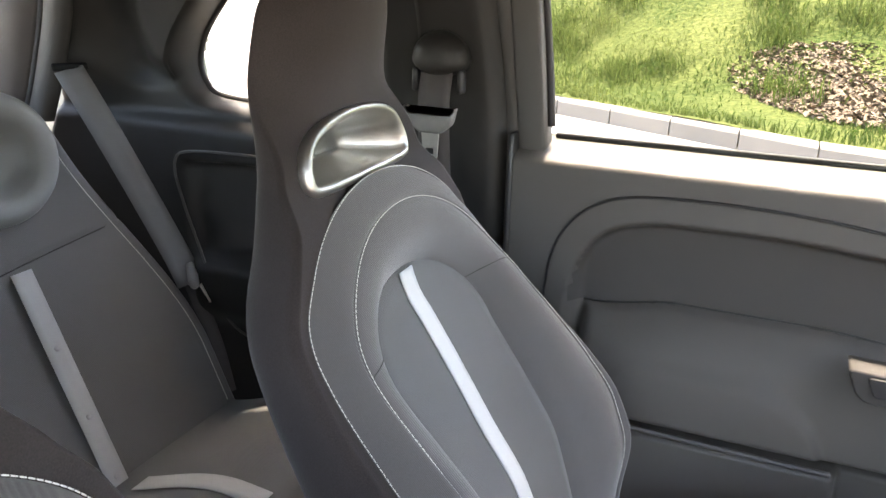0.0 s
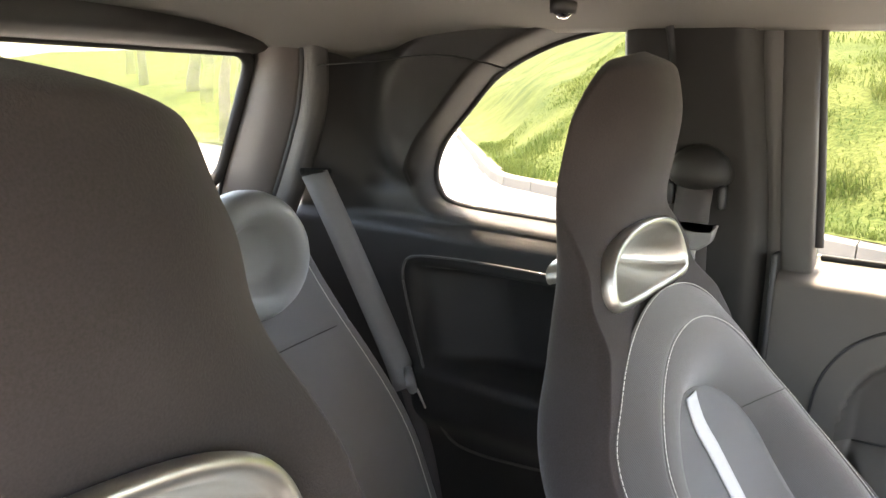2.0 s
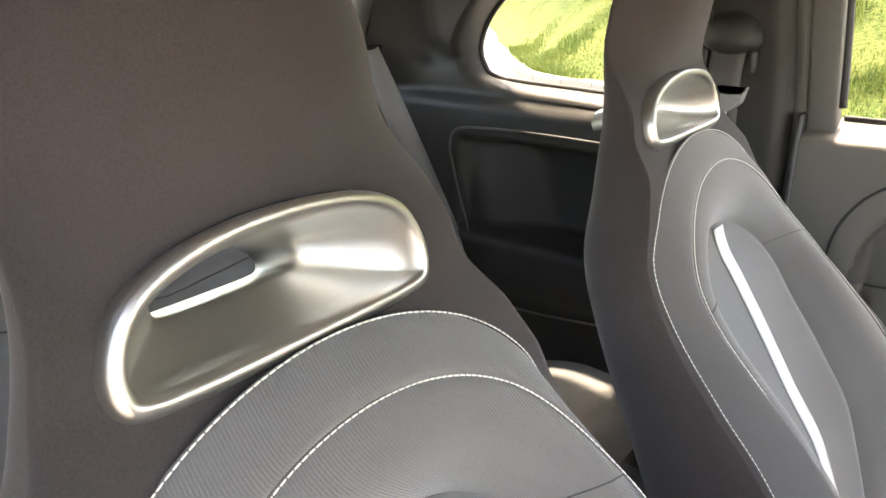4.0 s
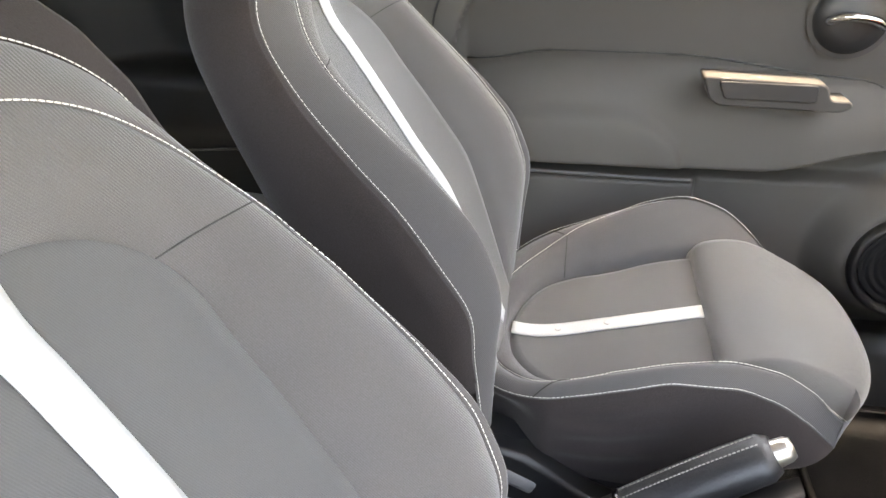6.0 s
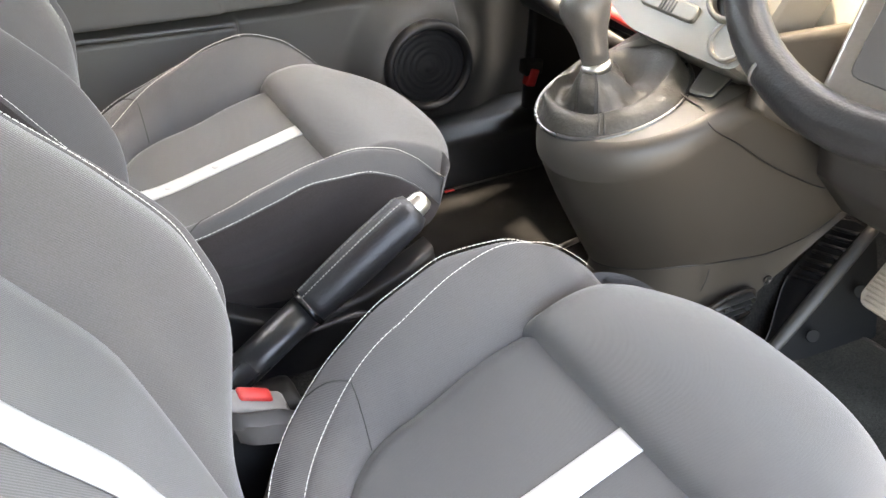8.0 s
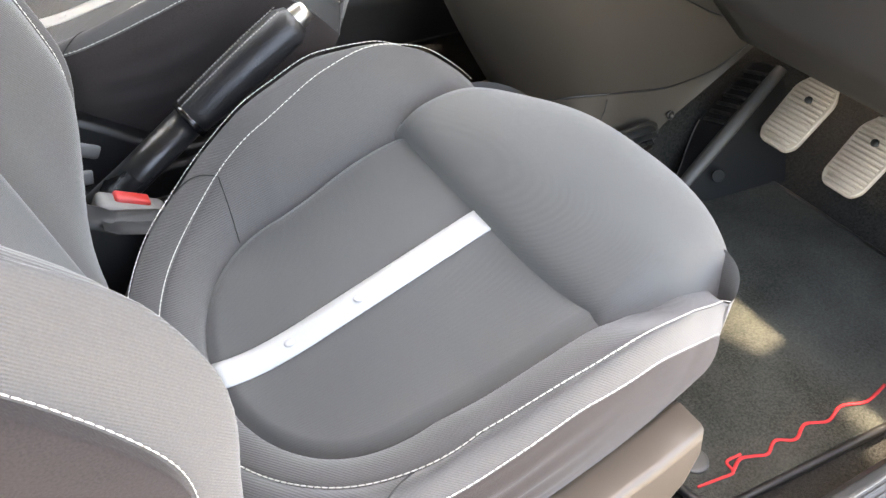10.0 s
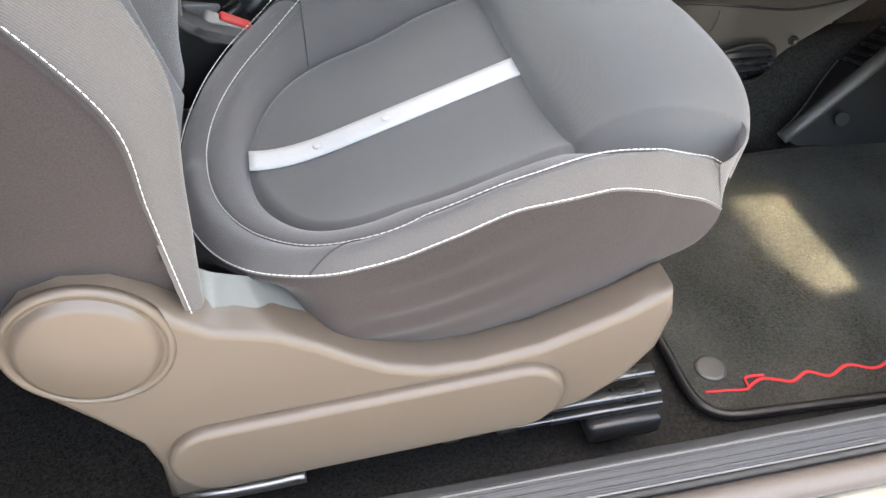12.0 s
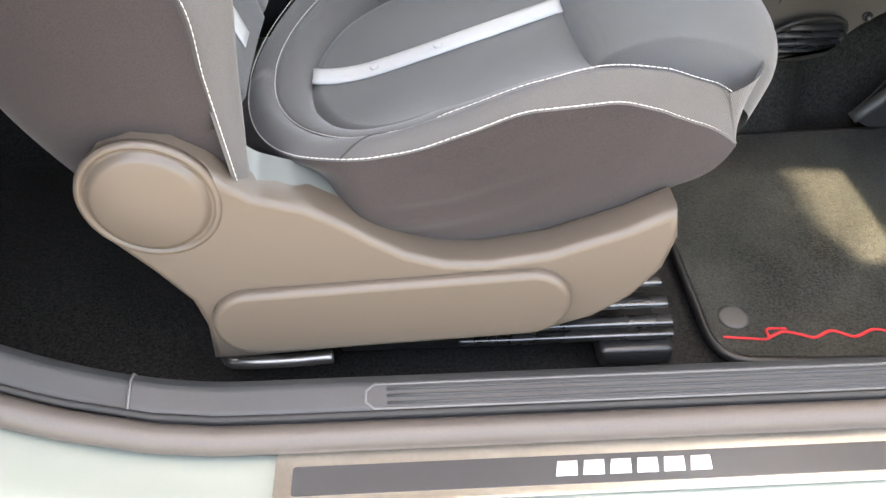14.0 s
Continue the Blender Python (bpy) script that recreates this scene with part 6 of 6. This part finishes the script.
def dashboard():
    d = thing("dashboard", (0.9, 0, 0.5), "black dashboard with a cream panel and red trim", "dashboard", kind="structure")
    def lower(a, f):
        y = 0.145 + 0.47 * a
        pr = ((0.72, 0.70), (0.705, 0.65), (0.71, 0.59), (0.74, 0.555), (0.86, 0.53), (1.05, 0.52))
        i = f * 5
        k = min(int(i), 4)
        t = i - k
        x, z = (pr[k][j] + (pr[k + 1][j] - pr[k][j]) * t for j in (0, 1))
        return Vector((x + 0.05 * ss((a - 0.75) / 0.25), y, z))
    part("glove_shelf", sheet(lower, 30, 30, thick=0.01), M_BLACK, d)
    line = spline([(0.70, 0.155, 0.612), (0.692, 0.25, 0.622), (0.69, 0.33, 0.630), (0.692, 0.41, 0.642), (0.70, 0.47, 0.655)], 6)
    part("red_trim", tube(line, 0.015, 12, flat=0.6), M_RED, d, "glossy red trim strip")
    line = spline([(0.70, 0.15, 0.578), (0.682, 0.25, 0.588), (0.678, 0.36, 0.604), (0.69, 0.46, 0.622), (0.74, 0.58, 0.63), (0.80, 0.63, 0.61)], 6)
    part("shelf_edge", tube(line, 0.016, 12), M_BLACK, d)
    def upper(a, f):
        y = -0.62 + 1.24 * a
        pr = ((0.712, 0.665), (0.72, 0.76), (0.72, 0.82), (0.745, 0.88), (0.80, 0.915), (0.95, 0.92), (1.12, 0.90))
        i = f * 6
        k = min(int(i), 5)
        t = i - k
        x, z = (pr[k][j] + (pr[k + 1][j] - pr[k][j]) * t for j in (0, 1))
        return Vector((x, y, z))
    part("cream_panel", sheet(upper, 30, 36, thick=0.01), M_CREAM, d, "glossy cream dashboard panel")
    # driver side underneath
    def knee(a, f):
        y = -0.60 + 0.47 * a
        pr = ((0.70, 0.70), (0.70, 0.62), (0.72, 0.54), (0.79, 0.475), (0.92, 0.43), (1.05, 0.42))
        i = f * 5
        k = min(int(i), 4)
        t = i - k
        x, z = (pr[k][j] + (pr[k + 1][j] - pr[k][j]) * t for j in (0, 1))
        return Vector((x, y, z))
    part("knee_panel", sheet(knee, 20, 30, thick=0.01), M_PLAST, d, "dark knee panel under the column")
    def cheek(a, f):
        x = 0.60 + 0.38 * a
        z = 0.70 - (0.075 + 0.20 * a) * f
        return Vector((x, -0.112 - 0.02 * a, z))
    part("side_cheek", sheet(cheek, 20, 12, thick=0.012), M_CONSOLE, d)
    part("knee_joint", tube(spline([(0.695, -0.19, 0.66), (0.712, -0.192, 0.55), (0.79, -0.195, 0.472)], 6), 0.002, 6), M_BLACK, d)
    o = part("obd_socket", box((0.83, 0.60, 0.39), (0.04, 0.03, 0.03), 0.005), M_BLACK, d)
    part("obd_plug", box((0.826, 0.592, 0.372), (0.022, 0.02, 0.036), 0.004, (0, 15, 0)), M_RED, o, "red plug")


def steering_wheel():
    s = thing("steering_wheel", (0.53, -0.315, 0.70), "black leather steering wheel with satin spokes", "steering wheel")
    a = 0.56
    n = Vector((-math.cos(a), 0, math.sin(a)))
    u = Vector((0, -1, 0))
    w = Vector((math.sin(a), 0, math.cos(a)))
    c = Vector((0.53, -0.315, 0.882))
    pts = [c + (u * math.sin(2 * math.pi * i / 72) + w * math.cos(2 * math.pi * i / 72)) * 0.183 for i in range(72)]
    part("rim", tube(pts, [0.0175 + 0.002 * math.cos(4 * math.pi * i / 72) for i in range(72)], 18, closed=True, flat=0.9), M_LEATHER, s, "black leather rim")
    for ang in (204, 161):
        t = radians(ang)
        p = c + (u * math.sin(t) + w * math.cos(t)) * 0.183
        tan = (u * math.cos(t) - w * math.sin(t))
        part("rim_seam", tube([p - tan * 0.0015, p + tan * 0.0015], 0.0186, 18, flat=0.9), M_SEAMG, s)
    for ang in (-95, 95):
        t = radians(ang)
        d = u * math.sin(t) + w * math.cos(t)
        side = n.cross(d)
        line = [c + d * (0.05 + 0.125 * i / 6) - n * (0.022 - 0.02 * i / 6) for i in range(7)]
        part("spoke", tube(line, [0.03, 0.028, 0.024, 0.021, 0.02, 0.021, 0.024], 14, flat=0.35), M_SATIN2, s, "satin grey spoke")
    def plate(points, lo, hi, bevel):
        bm = prism(rounded(points, 0.008, 3), "z", lo, hi, bevel)
        m = Matrix.Translation(c) @ Matrix((u, w, n)).transposed().to_4x4()
        bmesh.ops.transform(bm, matrix=m, verts=bm.verts)
        return bm
    low = part("lower_spoke", plate([(-0.060, -0.040), (-0.034, -0.176), (0.034, -0.176), (0.060, -0.040)], -0.022, -0.006, 0.005), M_SATIN2, s, "satin grey lower spoke")
    part("inlay", plate([(-0.036, -0.060), (-0.022, -0.150), (0.022, -0.150), (0.036, -0.060)], -0.008, -0.0045, 0.001), M_PLASTG, low, "perforated dark inlay")
    part("hub", lathe([(0.075, -0.05), (0.078, -0.01), (0.07, 0.012), (0.04, 0.022), (0.0, 0.024)], c - n * 0.02, n, 40), M_LEATHER, s)
    part("column", tube([c - n * 0.06, c - n * 0.30], 0.05, 20), M_BLACK, s)
    for sgn in (-1, 1):
        part("stalk", tube([c - n * 0.07 + u * sgn * 0.05, c - n * 0.055 + u * sgn * 0.165], 0.009, 10), M_BLACK, s)


def pedals():
    for y, x, z in ((-0.193, 0.862, 0.375), (-0.292, 0.868, 0.365)):
        p = thing("pedal", (x, y, z), "ribbed bare metal foot pedal", "pedal", "pedals")
        rot = (0, -48, 0)
        m = Matrix.Translation((x, y, z)) @ Euler((0, radians(-48), 0)).to_matrix().to_4x4()
        shape = rounded([(-0.052, -0.020), (-0.040, -0.029), (0.030, -0.031), (0.052, -0.018), (0.052, 0.018), (0.030, 0.031), (-0.040, 0.029), (-0.052, 0.020)], 0.008, 3)
        bm = prism(shape, "z", -0.004, 0.004, 0.002)
        bmesh.ops.transform(bm, matrix=m, verts=bm.verts)
        part("pad", bm, M_PEDAL, p)
        for i in range(15):
            u = -0.046 + 0.0066 * i
            w = 0.052 if abs(u) < 0.035 else 0.040
            bm = box((u, 0, 0.0045), (0.0036, w, 0.003), 0.0008, seg=1)
            bmesh.ops.transform(bm, matrix=m, verts=bm.verts)
            part("rib", bm, M_PEDAL, p)
        bm = lathe([(0.005, 0.004), (0.005, 0.0075), (0.0, 0.0075)], (0.018, 0, 0), (0, 0, 1), 12)
        bmesh.ops.transform(bm, matrix=m, verts=bm.verts)
        part("bolt", bm, M_METAL, p)
        part("arm", tube([(x + 0.02, y, z - 0.002), (x + 0.07, y, z + 0.08), (x + 0.09, y, z + 0.2)], 0.009, 8), M_METAL, p)
    f = thing("footrest", (0.84, -0.10, 0.2), "black moulded plastic footrest with a ribbed pad beside the console", "footrest")
    low, top = Vector((0.764, -0.106, 0.211)), Vector((0.935, -0.096, 0.378))
    run = top - low
    def face(a, b):
        # from the ridge up to the console side
        p = low + run * b
        wide = 0.012 + 0.050 * ss(b / 0.62)
        step = 0.005 * ss((b - 0.53) / 0.04) * ss((a - 0.12) / 0.08) * (1 - ss((a - 0.88) / 0.1))
        return p + Vector((0.010 * a * b, wide * a, 0.006 * math.sin(a * math.pi) - 0.017 * a * ss(b / 0.5) - step))
    part("panel", sheet(face, 18, 60), M_DULL, f)
    def flank(a, b):
        # the side that falls from the ridge to the carpet
        p = low + run * b
        return Vector((p.x + 0.040 * a, p.y - 0.022 * a - 0.02 * a * b, p.z + (0.196 - p.z) * a ** 1.2))
    part("flank", sheet(flank, 14, 30), M_DULL, f)
    part("ridge", tube([low + run * (i / 10) for i in range(11)], [0.0085 + 0.002 * math.sin(i / 10 * 3.1) for i in range(11)], 14, flat=0.8), M_PLASTG, f)
    part("edge", tube([face(1.0, b / 22) for b in range(13)], 0.0012, 6), M_EDGE, f)
    for i in range(7):
        b = 0.56 + 0.060 * i
        p, q = face(0.16, b), face(0.86, b)
        part("rib", tube([p + (q - p) * (k / 4) + Vector((0, 0, 0.0035)) for k in range(5)], 0.0042, 8, flat=0.7), M_BLACK, f)
        part("rib_stud", lathe([(0.0022, 0.0), (0.0018, 0.0014), (0.0, 0.0016)], face(0.10, b) + Vector((0, 0, 0.006)), (-0.4, -0.4, 0.8), 10), M_EDGE, f)
    for x, y, z in ((0.828, -0.119, 0.249), (0.905, -0.118, 0.300)):
        part("bolt_well", lathe([(0.0085, 0.004), (0.0095, 0.005), (0.0085, 0.006), (0.007, 0.001), (0.0, 0.0005)], (x, y - 0.006, z), (-0.45, -0.8, 0.35), 20), M_DULL, f)
        part("bolt", lathe([(0.0045, 0.0), (0.004, 0.003), (0.0, 0.0032)], (x, y - 0.006, z), (-0.45, -0.8, 0.35), 14), M_METAL, f)
    part("wall_screw", lathe([(0.006, 0.0), (0.0062, 0.002), (0.0045, 0.003), (0.004, 0.0018), (0.0, 0.0016)], (0.737, -0.0935, 0.354), (-0.1, -1, 0.1), 16), M_METAL, f, "bright screw in the console side")
    v = thing("floor_vent", (0.665, -0.10, 0.30), "black slatted floor vent in the console side", "vent")
    shape = spline([Vector(q) for q in ((0.607, 0.322), (0.638, 0.348), (0.683, 0.356), (0.708, 0.349), (0.711, 0.330), (0.690, 0.309), (0.655, 0.302), (0.618, 0.304))], 5, True)
    part("well", prism([(p.x, p.y) for p in shape], "y", -0.0985, -0.095), M_DULL, v)
    part("frame", tube([Vector((p.x, -0.099, p.y)) for p in shape], 0.0028, 8, closed=True), M_TRIM, v)
    for z, w in ((0.316, 0.040), (0.326, 0.046), (0.336, 0.046), (0.346, 0.034)):
        part("slat", box((0.664 + (z - 0.33) * 0.5, -0.101, z), (2 * w, 0.010, 0.0022), 0.0008, (28, 0, 0), seg=1), M_GLOSSY, v)
    part("scoop", prism(rounded([(0.622, 0.303), (0.655, 0.3005), (0.690, 0.308), (0.705, 0.322), (0.686, 0.315), (0.655, 0.309), (0.625, 0.309)], 0.003, 3), "y", -0.108, -0.097, 0.002), M_TRIM, v)


def mats():
    def mat_piece(name, corners, z, label, pile=M_MAT_SHADE):
        m = thing(name, (sum(c[0] for c in corners) / 4, sum(c[1] for c in corners) / 4, 0.19), label, "floor mat", "floor mats")
        out = rounded(corners, 0.04, 6)
        part("carpet", prism(out, "z", z - 0.008, z, 0.002), pile, m)
        part("binding", tube([Vector((x, y, z - 0.003)) for x, y in out], 0.005, 8, closed=True), M_BLACK, m, "stitched black binding")
        return m
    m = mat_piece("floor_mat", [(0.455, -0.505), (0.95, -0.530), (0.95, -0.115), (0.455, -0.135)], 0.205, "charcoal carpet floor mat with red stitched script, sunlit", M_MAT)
    part("fixing_clip", lathe([(0.016, 0.0), (0.0155, 0.002), (0.012, 0.0028), (0.0, 0.0028)], (0.487, -0.452, 0.205), (0, 0, 1), 28), M_PLASTG, m, "round grey fixing clip")
    pts = spline([(0.468, -0.478, 0), (0.49, -0.4805, 0), (0.512, -0.4825, 0), (0.515, -0.470, 0), (0.535, -0.470, 0)], 6)
    part("stitched_script", tube([p + Vector((0, 0, 0.2063)) for p in pts], 0.0016, 6, flat=0.6), M_REDTHREAD, m, "red wavy stitched script")
    pts = spline([(0.512, -0.4815, 0), (0.530, -0.474, 0), (0.545, -0.478, 0), (0.560, -0.483, 0), (0.580, -0.475, 0), (0.600, -0.484, 0), (0.625, -0.475, 0), (0.65, -0.484, 0), (0.68, -0.477, 0), (0.71, -0.486, 0), (0.75, -0.48, 0)], 6)
    part("stitched_script", tube([p + Vector((0, 0, 0.2063)) for p in pts], 0.0019, 6, flat=0.6), M_REDTHREAD, m)
    # the pile's dark colour stands in for the shade under the dash
    p = mat_piece("floor_mat", [(0.44, 0.14), (0.95, 0.13), (0.93, 0.53), (0.44, 0.52)], 0.205, "carpet floor mat on the passenger side, darkened for shade")
    part("stitched_script", box((0.607, 0.53 - 0.012, 0.207), (0.02, 0.006, 0.002), 0.0005), M_REDTHREAD, p, "red stitched script")


rear_bench()
for yy in (0.31, -0.31):
    rear_head_restraint(yy)
belts()
tunnel_console()
gear_console()
hvac_panel()
dashboard()
steering_wheel()
pedals()
mats()
